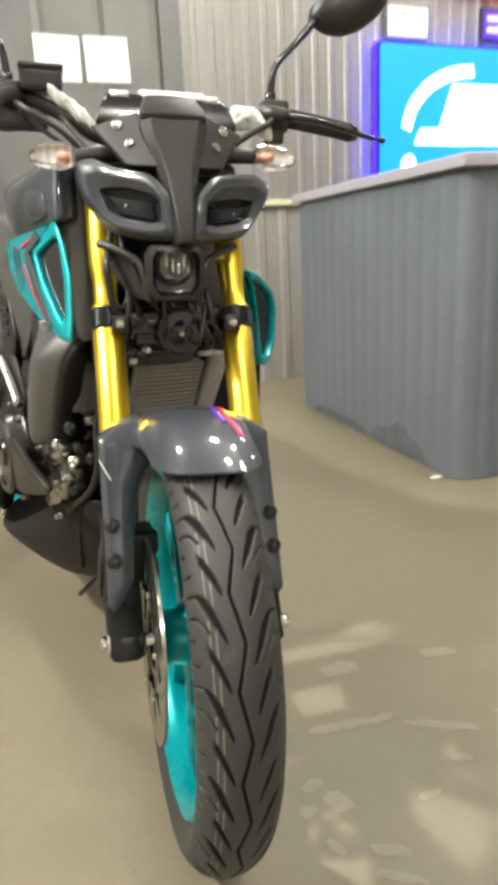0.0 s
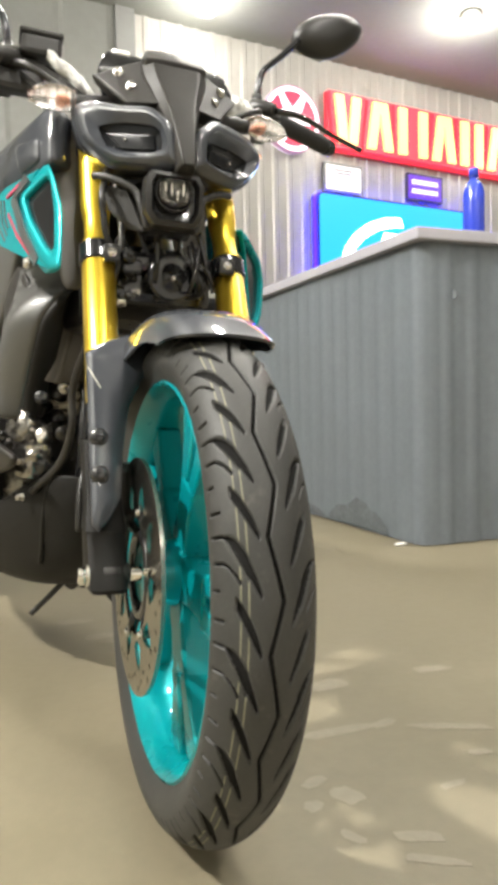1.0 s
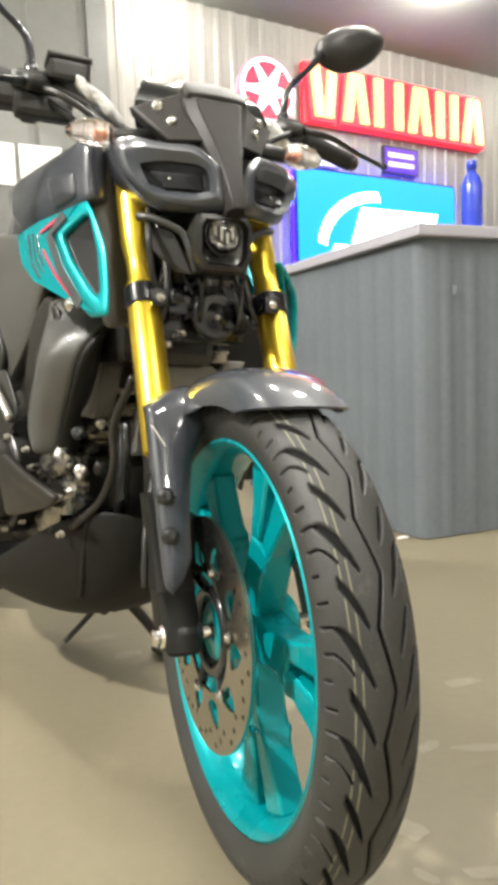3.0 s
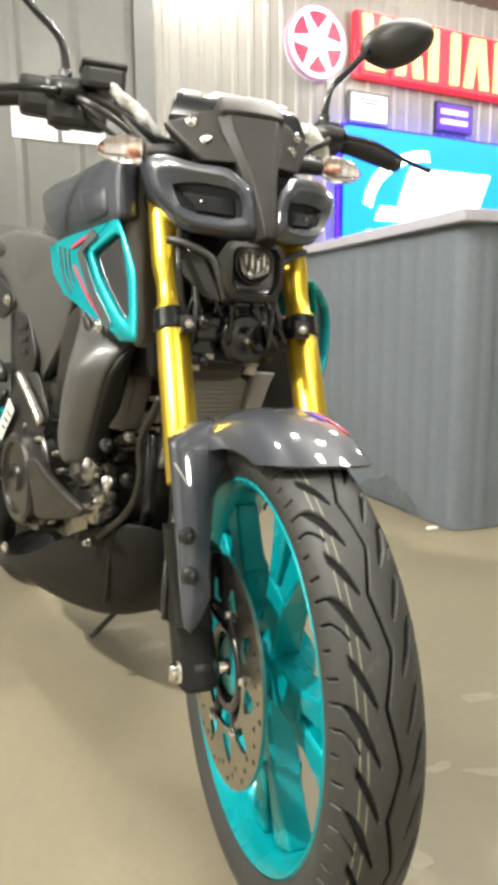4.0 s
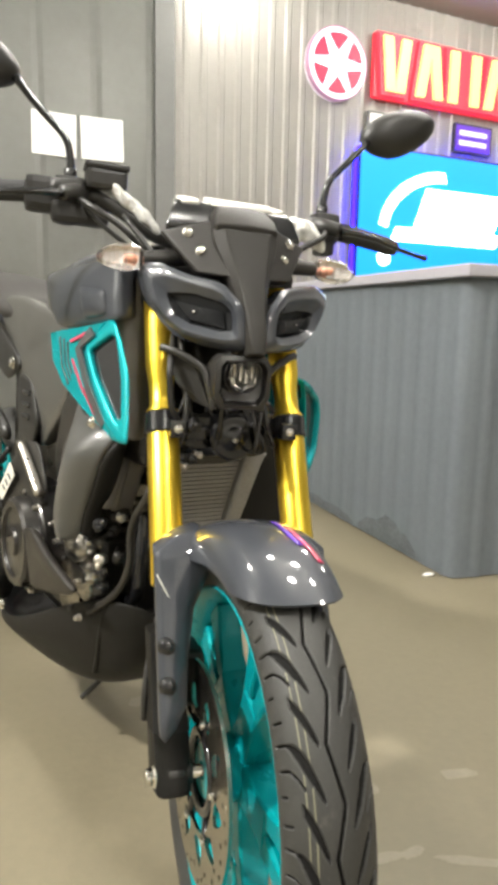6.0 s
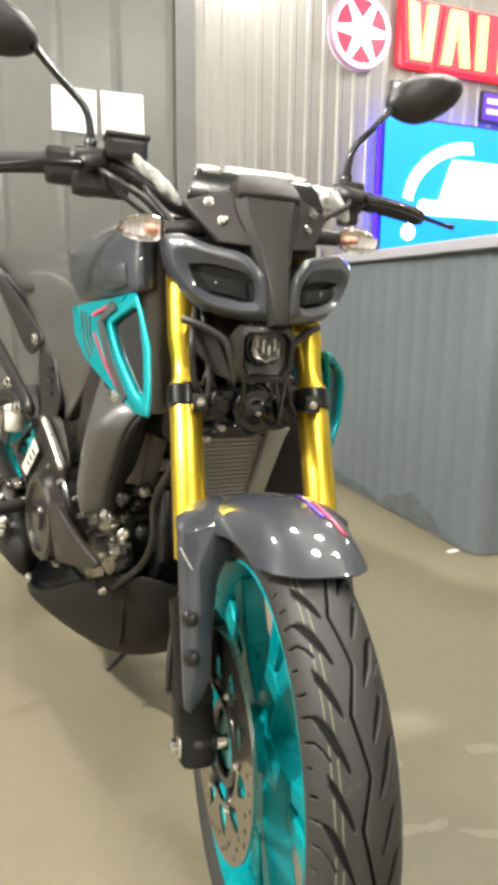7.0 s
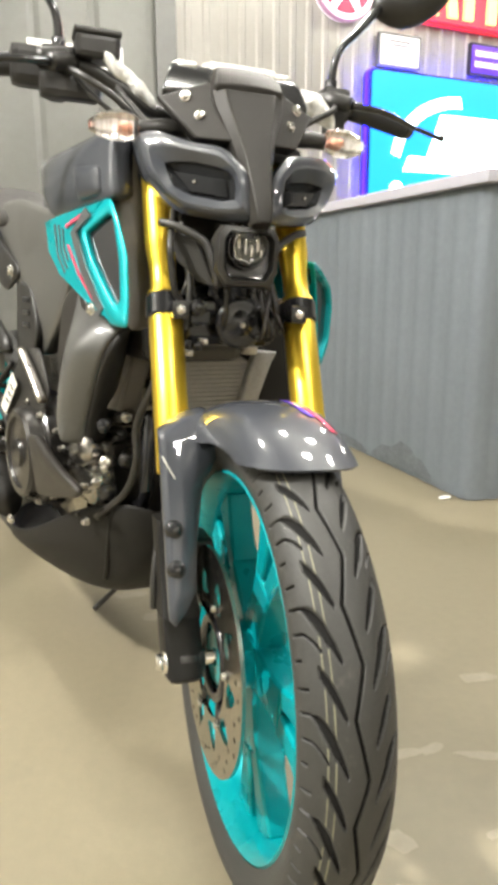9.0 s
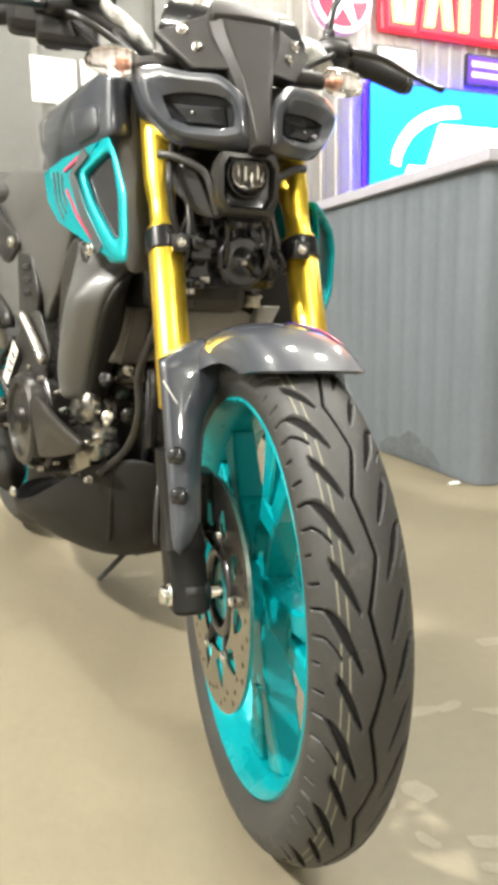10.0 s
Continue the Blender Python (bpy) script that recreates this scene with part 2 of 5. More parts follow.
def plate(outline, thick, bevel=0.002):
    """A flat piece from an outline of places, with thickness along its normal."""
    bm = bmesh.new()
    vs = [bm.verts.new(p) for p in outline]
    f = bm.faces.new(vs)
    f.normal_update()
    nrm = f.normal.copy()
    ext = bmesh.ops.extrude_face_region(bm, geom=[f])
    for v in ext["geom"]:
        if isinstance(v, bmesh.types.BMVert):
            v.co += nrm * thick
    bmesh.ops.recalc_face_normals(bm, faces=bm.faces)
    if bevel:
        bmesh.ops.bevel(bm, geom=list(bm.edges), offset=bevel, segments=2, affect="EDGES", profile=0.6)
    return finish(bm, smooth=False)


def moved(bm, m):
    bm.transform(m)
    return bm


def dense(points, k=3):
    """An outline with k points on each side."""
    out = []
    for a, b in zip(points, [*points[1:], points[0]]):
        out += [Vector(a).lerp(Vector(b), t / k) for t in range(k)]
    return out


def round_ring(points, per=3):
    """A closed outline drawn as a smooth curve."""
    pts = [Vector(p) for p in points]
    n, out = len(pts), []
    for i in range(n):
        a, b, c, d = pts[i - 1], pts[i], pts[(i + 1) % n], pts[(i + 2) % n]
        for k in range(per):
            t = k / per
            out.append(0.5 * (2 * b + (c - a) * t + (2 * a - 5 * b + 4 * c - d) * t * t + (3 * b - a - 3 * c + d) * t ** 3))
    return out


def both(points, side):
    return [(x, y if side < 0 else -y, z) for x, y, z in points]


def mirrored(points):
    return [(x, -y, z) for x, y, z in points]


# ---- the room ----
def ribbed(points, pitch, depth, z0, z1, flat=0.55):
    """A sheet of upright ribs along a path on the ground; ribs stand out to the right of the path."""
    path = []
    left = 0.0
    pts = [Vector(p) for p in points]
    for a, b in zip(pts, pts[1:]):
        way = (b - a).normalized()
        out = Vector((way.y, -way.x, 0))
        far = (b - a).length
        n = max(1, round(far / pitch))
        step = far / n
        for k in range(n):
            for u, o in ((0.0, 0), (flat, 0), (flat + 0.1, 1), (0.9, 1)):
                path.append(a + way * step * (k + u) + out * depth * o)
    path.append(pts[-1])
    bm = bmesh.new()
    lo = [bm.verts.new((p.x, p.y, z0)) for p in path]
    hi = [bm.verts.new((p.x, p.y, z1)) for p in path]
    for i in range(len(path) - 1):
        bm.faces.new((lo[i], lo[i + 1], hi[i + 1], hi[i]))
    bmesh.ops.solidify(bm, geom=list(bm.faces), thickness=0.003)
    return finish(bm, smooth=False)


def wall_slab(name, s0, s1, d0, d1, z0, z1, material, label):
    bm = bmesh.new()
    quad = [on_wall(s, d, 0) for s, d in ((s0, d0), (s1, d0), (s1, d1), (s0, d1))]
    lo = [bm.verts.new((p.x, p.y, z0)) for p in quad]
    hi = [bm.verts.new((p.x, p.y, z1)) for p in quad]
    for i in range(4):
        j = (i + 1) % 4
        bm.faces.new((lo[i], lo[j], hi[j], hi[i]))
    bm.faces.new(lo)
    bm.faces.new(hi)
    return tagged(part(name, finish(bm, False), material), label, "wall" if "wall" in name else name, kind="structure")


S0, S1, DB = -7.2, 6.2, 10.2
floor = wall_slab("floor", S0 - 0.2, S1 + 0.2, -0.3, DB + 0.2, -0.15, 0.0, CONCRETE, "worn beige concrete showroom floor with painted light spots")
tagged(floor, category="floor")
ceiling = wall_slab("ceiling", S0 - 0.2, S1 + 0.2, -0.3, DB + 0.2, CEIL, CEIL + 0.12, CEILING, "plain grey showroom ceiling")
tagged(ceiling, category="ceiling")
wall_slab("wall_back", S0 - 0.2, S1 + 0.2, -0.2, -0.05, 0.0, CEIL, PILLAR, "backing of the sheet metal wall")
wall_slab("wall_left", S0 - 0.15, S0, -0.05, DB, 0.0, CEIL, WALL_GREY, "plain grey side wall")
wall_slab("wall_right", S1, S1 + 0.15, -0.05, DB, 0.0, CEIL, WALL_CREAM, "plain cream side wall")
wall_slab("wall_front", S0, S1, DB, DB + 0.15, 0.0, CEIL, WALL_CREAM, "plain cream wall behind the camera")

cream = part("wall_cladding", ribbed([on_wall(-1.5, 0.0, 0), on_wall(S1, 0.0, 0)], 0.15, 0.013, 0.0, CEIL), WALL_CREAM)
tagged(cream, "cream ribbed sheet metal cladding on the back wall", "wall", kind="structure")
grey = part("wall_cladding", ribbed([on_wall(S0, 0.03, 0), on_wall(-1.64, 0.03, 0)], 0.42, 0.012, 0.0, CEIL, flat=0.8), WALL_GREY)
tagged(grey, "grey flat sheet metal wall panels with joints", "wall", kind="structure")
wall_slab("trim", -1.66, -1.5, -0.02, 0.07, 0.0, CEIL, PILLAR, "dark painted upright post in the back wall")

# counter
CY = radians(16.5)
CE1, CE2 = Vector((math.cos(CY), math.sin(CY), 0)), Vector((-math.sin(CY), math.cos(CY), 0))
CORNER = Vector((0.775, 1.43, 0))
counter = new("counter")
tagged(counter, "blue-grey ribbed sheet metal reception counter with pale top", "counter")


def at_counter(a, b, z=0.0):
    return CORNER + CE1 * a + CE2 * b + Vector((0, 0, z))


def rippled(points, pitch, depth, z0, z1):
    """A thin sheet with soft shallow ribs along a smooth path on the ground; ribs stand out to the right of the path."""
    pts = [Vector(p) for p in points]
    path, gone = [], 0.0
    for a, b in zip(pts, pts[1:]):
        way, far = (b - a).normalized(), (b - a).length
        out = Vector((way.y, -way.x, 0))
        n = max(2, round(far / pitch * 10))
        for k in range(n):
            run = gone + far * k / n
            rise = max(0.0, math.cos(2 * math.pi * run / pitch)) ** 0.7
            path.append(a + way * far * k / n + out * depth * rise)
        gone += far
    path.append(pts[-1])
    bm = bmesh.new()
    rows = [[bm.verts.new((p.x, p.y, z)) for p in path] for z in (z0, z1)]
    for i in range(len(path) - 1):
        bm.faces.new((rows[0][i], rows[0][i + 1], rows[1][i + 1], rows[1][i]))
    bmesh.ops.solidify(bm, geom=list(bm.faces), thickness=0.003)
    return finish(bm)


BEND = [(0.0, 0.06), (0.002, 0.042), (0.01, 0.024), (0.022, 0.011), (0.04, 0.003), (0.06, 0.0)]
side_path = [(-0.052, 1.4), (-0.034, 0.8), (-0.012, 0.35), *BEND[:3]]
front_path = [*BEND[2:], (0.8, 0.0), (3.2, 0.0)]
part("side_sheet", rippled([at_counter(a, b) for a, b in side_path], 0.105, 0.0034, 0.004, 1.02), COUNTER, counter, sharp=60)
part("front_sheet", rippled([at_counter(a, b) for a, b in front_path], 0.105, 0.0055, 0.004, 1.02), COUNTER, counter, sharp=60)


def slab(outline, z0, z1, bevel=0.006):
    return plate([(p.x, p.y, z1) for p in outline], z0 - z1, bevel)


top_outline = [at_counter(-0.03, -0.03), at_counter(3.2, -0.03), at_counter(3.2, 0.6), at_counter(0.6, 0.6), at_counter(0.6, 1.43), at_counter(-0.085, 1.43)]
part("counter_top", slab(top_outline, 1.022, 1.062), COUNTER_TOP, counter, "pale laminate counter top")
back_a = slab([at_counter(0.54, 0.58), at_counter(0.58, 0.58), at_counter(0.58, 1.4), at_counter(0.54, 1.4)], 0.0, 1.02, 0)
back_b = slab([at_counter(0.58, 0.54), at_counter(3.2, 0.54), at_counter(3.2, 0.58), at_counter(0.58, 0.58)], 0.0, 1.02, 0)
end_a = slab([at_counter(-0.04, 1.36), at_counter(0.54, 1.36), at_counter(0.54, 1.397), at_counter(-0.045, 1.397)], 0.0, 1.02, 0)
part("back_panel", join(back_a, back_b, end_a), COUNTER, counter)
# dark scuffs along the foot
rnd = random.Random(4)
for a0, b0, a1, b1, h in ((-0.0265, 0.62, -0.006, 0.2, 0.1), (-0.048, 1.25, -0.0285, 0.66, 0.04), (0.4, 0, 0.95, 0, 0.03)):
    bm = bmesh.new()
    n = 12
    out = (-CE1 if abs(a1 - a0) < 0.1 else -CE2) * 0.0056
    low = [bm.verts.new(at_counter(a0 + (a1 - a0) * k / n, b0 + (b1 - b0) * k / n, 0.013) + out) for k in range(n + 1)]
    high = [bm.verts.new(at_counter(a0 + (a1 - a0) * k / n, b0 + (b1 - b0) * k / n, 0.016 + h * math.sin(math.pi * (k + 0.2) / (n + 0.4)) ** 0.5 * rnd.uniform(0.7, 1.1)) + out) for k in range(n + 1)]
    for k in range(n):
        bm.faces.new((low[k], low[k + 1], high[k + 1], high[k]))
    bmesh.ops.solidify(bm, geom=list(bm.faces), thickness=0.001)
    part("scuff", finish(bm, False), SCUFF, counter, "dark scuffed paint at the foot")
part("dent", moved(turned([(0, 0.0001), (0.004, 0.012), (0, 0.016)], 12, "x"), Matrix.Translation(at_counter(0.125, -0.012, 0.85)) @ Matrix.Rotation(CY, 4, "Z")), SCUFF, counter, "small dark dent")

# low cream partition behind the counter
partition = new("low_partition")
tagged(partition, "low cream ribbed sheet metal partition with a pale ledge", "partition")
part("sheet", ribbed([on_wall(-2.6, 1.64, 0), on_wall(0.6, 1.64, 0)], 0.15, 0.012, 0.0, 1.06), WALL_CREAM, partition)
part("ledge", slab([on_wall(-2.62, 1.68, 0), on_wall(0.62, 1.68, 0), on_wall(0.62, 1.52, 0), on_wall(-2.62, 1.52, 0)], 1.062, 1.095), LEDGE, partition, "pale yellowish ledge")
part("backing", slab([on_wall(-2.6, 1.61, 0), on_wall(0.6, 1.61, 0), on_wall(0.6, 1.55, 0), on_wall(-2.6, 1.55, 0)], 0.0, 1.06, 0), WALL_CREAM, partition)

bottle = new("bottle")
tagged(bottle, "small blue bottle standing on the counter top", "bottle")
bottle.location = (1.01, 1.56, 1.063)
part("body", turned([(0, 0.0001), (0, 0.034), (0.006, 0.037), (0.15, 0.037), (0.18, 0.028), (0.195, 0.015), (0.205, 0.0145), (0.205, 0.0001)], 24, "z"), BOTTLE, bottle)
part("cap", turned([(0.205, 0.0001), (0.205, 0.0175), (0.233, 0.0175), (0.236, 0.015), (0.236, 0.0001)], 20, "z"), BOTTLE, bottle, "blue screw cap")

chip_bm = bmesh.new()
bmesh.ops.create_icosphere(chip_bm, subdivisions=2, radius=1)
rubble = part("plaster_chip", moved(finish(chip_bm), Matrix.Translation((0.715, 1.47, 0.006)) @ Matrix.Rotation(CY, 4, "Z") @ Matrix.Diagonal((0.026, 0.011, 0.007, 1))), PAPER)
tagged(rubble, "small white plaster chip on the floor by the counter", "debris")


# ---- things on the back wall ----
def wall_frame(s, d, z):
    """The pose of a thing on the back wall: x along it, y into it, z up."""
    return Matrix.Translation(on_wall(s, d, z)) @ Matrix.Rotation(YAW, 4, "Z")


def flat_shape(outline, y0, y1, bevel=0.0):
    """An upright piece from an outline in x and z, between two depths."""
    pts = [(x, y0, z) for x, z in outline]
    bm = bmesh.new()
    a = [bm.verts.new(p) for p in pts]
    b = [bm.verts.new((x, y1, z)) for x, z in outline]
    bm.faces.new(a)
    bm.faces.new(list(reversed(b)))
    for i in range(len(a)):
        j = (i + 1) % len(a)
        bm.faces.new((a[i], a[j], b[j], b[i]))
    bmesh.ops.recalc_face_normals(bm, faces=bm.faces)
    if bevel:
        bmesh.ops.bevel(bm, geom=list(bm.edges), offset=bevel, segments=2, affect="EDGES")
    return finish(bm, False)


def rounded(x0, z0, x1, z1, r, n=5):
    out = []
    for cx, cz, a in ((x1 - r, z1 - r, 0), (x0 + r, z1 - r, 90), (x0 + r, z0 + r, 180), (x1 - r, z0 + r, 270)):
        for k in range(n + 1):
            t = radians(a + 90 * k / n)
            out.append((cx + r * math.cos(t), cz + r * math.sin(t)))
    return out


# lit sign of plain bars on six red backs
sign = new("wall_sign")
sign.matrix_world = wall_frame(-0.07, 0.03, 0.0)
tagged(sign, "lit red sign of six blocks with glowing yellow bars", "sign")
part("sign_back", flat_shape(rounded(0.42, 2.87, 2.745, 3.415, 0.02), -0.05, 0.0), SIGN_BACK, sign, "red glowing back board")
x = 0.44
for wide, lean in ((0.35, 0.05), (0.36, -0.07), (0.41, 0.0), (0.36, -0.07), (0.35, 0.0), (0.36, -0.07)):
    z0, z1 = 2.92, 3.365
    back = part("sign_block", flat_shape([(x - 0.01 + max(0, lean), z0 - 0.03), (x + wide + 0.01 - max(0, lean), z0 - 0.03), (x + wide + 0.01 + min(0, lean), z1 + 0.03), (x - 0.01 - min(0, lean), z1 + 0.03)], -0.09, -0.052), SIGN_RED, sign, "red glowing block back")
    for side in (-1, 1):
        low, high = x + wide / 2 + side * (wide / 2 - 0.075 - max(0, lean)), x + wide / 2 + side * (wide / 2 - 0.075 + min(0, lean))
        part("bar", flat_shape([(low - 0.05, z0), (low + 0.05, z0), (high + 0.05, z1), (high - 0.05, z1)], -0.12, -0.092), SIGN_FACE, back, "yellow glowing bar")
    x += wide + 0.022

logo = new("round_sign")
logo.matrix_world = wall_frame(-0.04, 0.03, 3.075)
tagged(logo, "round lit white and red sign disc on the wall", "sign")
ring = [(0.29 * math.cos(2 * math.pi * k / 64), 0.29 * math.sin(2 * math.pi * k / 64)) for k in range(64)]
part("disc", flat_shape(ring, -0.07, 0.0), LOGO_WHITE, logo)
part("rim", turned([(-0.076, 0.283), (-0.08, 0.287), (-0.076, 0.296), (-0.02, 0.296), (-0.02, 0.283)], 64, "y", closed=True), LOGO_RIM, logo, "pinkish grey rim")
for k in range(6):
    mid = radians(60 * k + 30)
    wedge = [(0.245 * math.cos(mid + radians(t)), 0.245 * math.sin(mid + radians(t))) for t in (-24, -12, 0, 12, 24)]
    wedge += [(0.1 * math.cos(mid), 0.1 * math.sin(mid))]
    part("wedge", flat_shape(wedge, -0.078, -0.072), LOGO_RED, logo)

screen = new("light_box")
screen.matrix_world = wall_frame(0.2, 0.03, 1.15)
tagged(screen, "large glowing blue advertising light box with white shapes", "light box")
part("case", flat_shape(rounded(0, 0, 2.02, 1.3, 0.05), -0.1, 0.0), FRAME_DARK, screen)
part("edge_light", flat_shape(rounded(-0.008, -0.008, 2.028, 1.308, 0.058), -0.07, -0.03), SCREEN_EDGE, screen, "violet glowing rim")
part("face", flat_shape(rounded(0.018, 0.018, 2.002, 1.282, 0.04), -0.112, -0.102), SCREEN_BLUE, screen, "glowing blue face")
arc = []
for k in range(13):
    t = radians(175 - 85 * k / 12)
    arc.append((0.95 + 0.72 * math.cos(t), 0.58 + 0.56 * math.sin(t)))
for k in range(13):
    t = radians(90 + 85 * k / 12)
    arc.append((0.98 + 0.66 * math.cos(t), 0.56 + 0.49 * math.sin(t)))
part("swoosh", flat_shape(arc, -0.126, -0.12), SCREEN_WHITE, screen)
part("white_block", flat_shape([(0.62, 0.62), (0.75, 0.98), (1.75, 0.98), (1.6, 0.62)], -0.126, -0.12), SCREEN_WHITE, screen)
part("white_block", flat_shape([(0.36, 0.49), (0.42, 0.615), (1.7, 0.615), (1.64, 0.49)], -0.126, -0.12), SCREEN_WHITE, screen)
part("white_dot", flat_shape([(0.3 + 0.07 * math.cos(2 * math.pi * k / 24), 0.33 + 0.07 * math.sin(2 * math.pi * k / 24)) for k in range(24)], -0.126, -0.12), SCREEN_WHITE, screen)

for s0, z0, wide, high, dark in ((0.32, 2.49, 0.44, 0.27, False), (1.31, 2.52, 0.47, 0.27, True)):
    cert = new("framed_certificate")
    cert.matrix_world = wall_frame(s0, 0.03, z0)
    tagged(cert, "dark framed certificate with pale lines on the wall" if dark else "white framed certificate on the wall", "picture frame")
    part("frame", flat_shape(rounded(0, 0, wide, high, 0.01), -0.03, 0.0), FRAME_DARK if dark else PILLAR, cert)
    part("sheet", flat_shape(rounded(0.02, 0.02, wide - 0.02, high - 0.02, 0.005), -0.034, -0.031), VIOLET if dark else PAPER, cert, "dark violet sheet" if dark else "white sheet")
    for zz, x0, x1 in ((0.16, 0.06, 0.4), (0.07, 0.06, 0.4)) if dark else ((0.2, 0.1, 0.32), (0.17, 0.14, 0.3)):
        part("bar", flat_shape([(x0, zz), (x1, zz), (x1, zz + (0.045 if dark else 0.012)), (x0, zz + (0.045 if dark else 0.012))], -0.037, -0.035), PAPER if dark else FRAME_DARK, cert)
for s0, tilt in ((-2.6, 1), (-2.235, -1)):
    sheet = tagged(part("paper_notice", flat_shape(rounded(0, 0, 0.325, 0.305, 0.004), -0.004, 0.0), PAPER), "white paper notice taped to the grey wall", "notice")
    sheet.matrix_world = wall_frame(s0, 0.046, 2.065) @ Matrix.Rotation(radians(tilt), 4, "Y")

for s, d, power in LAMPS:
    p = on_wall(s, d, CEIL)
    lampob = new("ceiling_lamp")
    lampob.location = p
    tagged(lampob, "small round bright ceiling lamp", "lamp", group="ceiling lamps")
    part("housing", turned([(0, 0.0001), (0, 0.07), (-0.03, 0.09), (-0.1, 0.09), (-0.1, 0.082), (-0.04, 0.08), (-0.04, 0.0001)], 24, "z"), PAPER, lampob)
    part("diffuser", turned([(-0.06, 0.0001), (-0.06, 0.078), (-0.066, 0.078), (-0.066, 0.0001)], 24, "z"), LAMP_GLOW, lampob, "glowing diffuser")

# light leaking through the motorcycle's shadow, painted as pale thin pieces on the floor
patches = [(0.256, 0.351, 0.09, 0.05, 20), (0.242, 0.180, 0.13, 0.03, 16), (0.317, 0.198, 0.05, 0.025, 30), (0.458, 0.398, 0.085, 0.035, 10),
           (0.414, 0.176, 0.14, 0.024, -8), (0.426, 0.097, 0.04, 0.02, 0), (0.182, 0.043, 0.045, 0.024, 35), (0.219, 0.010, 0.04, 0.05, 50),
           (0.173, -0.009, 0.03, 0.026, 20), (0.282, -0.080, 0.07, 0.024, -10), (0.208, -0.074, 0.04, 0.018, -45), (0.288, -0.121, 0.08, 0.018, -15),
           (-0.261, 0.772, 0.09, 0.04, 10), (-0.187, 0.663, 0.07, 0.045, 20), (0.56, 0.2, 0.12, 0.02, -14), (0.36, 0.02, 0.05, 0.015, 20)]
rnd = random.Random(9)
for px, py, wide, high, turn in patches:
    ring = []
    for k in range(14):
        t = 2 * math.pi * k / 14
        r = rnd.uniform(0.72, 1.0)
        ring.append((wide / 2 * r * abs(math.cos(t)) ** 0.7 * math.copysign(1, math.cos(t)), high / 2 * r * abs(math.sin(t)) ** 0.7 * math.copysign(1, math.sin(t)), 0.0003))
    bm = plate(ring, -0.0003, 0)
    part("patch", moved(bm, Matrix.Translation((px, py, 0.0002)) @ Matrix.Rotation(radians(turn), 4, "Z")), LEAK_SPOT, floor, "pale spot of painted leaking light")

# ---- the motorcycle: x ahead, y to its left, z up ----
HEAD, SIDE = radians(16.6), radians(3.5)
by = Vector((math.cos(HEAD) * math.cos(SIDE), math.sin(HEAD) * math.cos(SIDE), -math.sin(SIDE)))
bx = Vector((math.sin(HEAD), -math.cos(HEAD), 0))
bz = bx.cross(by)
bike = new("motorcycle")
bike.matrix_world = Matrix.Translation((0.0093, 0.0028, 0.0)) @ Matrix((bx, by, bz)).transposed().to_4x4()
tagged(bike, "grey and teal motorcycle with gold forks on its side stand", "motorcycle")
R_TYRE, AXLE = 0.296, Vector((0, 0, 0.296))
RAKE = 0.463


def fork_at(z, y):
    """A place on a fork tube's middle line at a height."""
    return Vector((-0.022 - RAKE * (z - 0.296), y, z))


def tread_depth(u, s, pitch):
    """Depth of the tread's grooves, 0 to 1, at u round and s across the tyre."""
    per = 2 * pitch
    turn = (u / per + 0.04) % 1.0
    zig = np.interp(turn, [0.0, 0.46, 1.0], [-1, 1, -1])
    s = s + 0.002
    deep = np.clip(1.6 - np.abs(s - 0.0058 * zig) / 0.0015, 0, 1)

    def groove(side, lag, q0, q1, wide, curve=1.6, hook=0.054):
        """A sickle from the crown to the shoulder; q counts 0 near the crown, 1 at the shoulder."""
        q = (s * side - 0.0125) / 0.036
        inside = (q > q0) & (q < q1)
        qc = np.clip(q, 0, 1)
        line = -hook * (1 - qc) ** curve
        slope = hook * curve * (1 - qc) ** (curve - 1) / 0.036
        off = (u - line) / per + lag
        off = (off - np.round(off)) * per / np.sqrt(1 + slope**2)
        return np.clip(1.5 - np.abs(off) / np.maximum(wide(q), 0.0005), 0, 1) * inside

    def long_cut(q):
        return 0.0034 * np.sin(np.pi * np.clip(q / 0.86, 0, 1)) ** 0.6 + 0.0012 * (q > 0.3)

    def short_cut(q):
        return 0.0034 * np.sin(np.pi * np.clip(q / 0.76 * 0.86 + 0.02, 0, 1)) ** 0.6

    for side, shift in ((-1, 0.0), (1, 0.25)):
        deep = np.maximum(deep, groove(side, shift, 0.0, 1.32, long_cut))
        deep = np.maximum(deep, groove(side, shift + 0.5, 0.0, 0.66, short_cut))
        for lag, q0, q1, w in ((0.25, 0.5, 1.3, 0.001), (0.77, 0.95, 1.32, 0.001), (0.5, 1.08, 1.34, 0.0009)):
            deep = np.maximum(deep, groove(side, shift + lag, q0, q1, lambda q, w=w: w + 0 * q))
    return deep


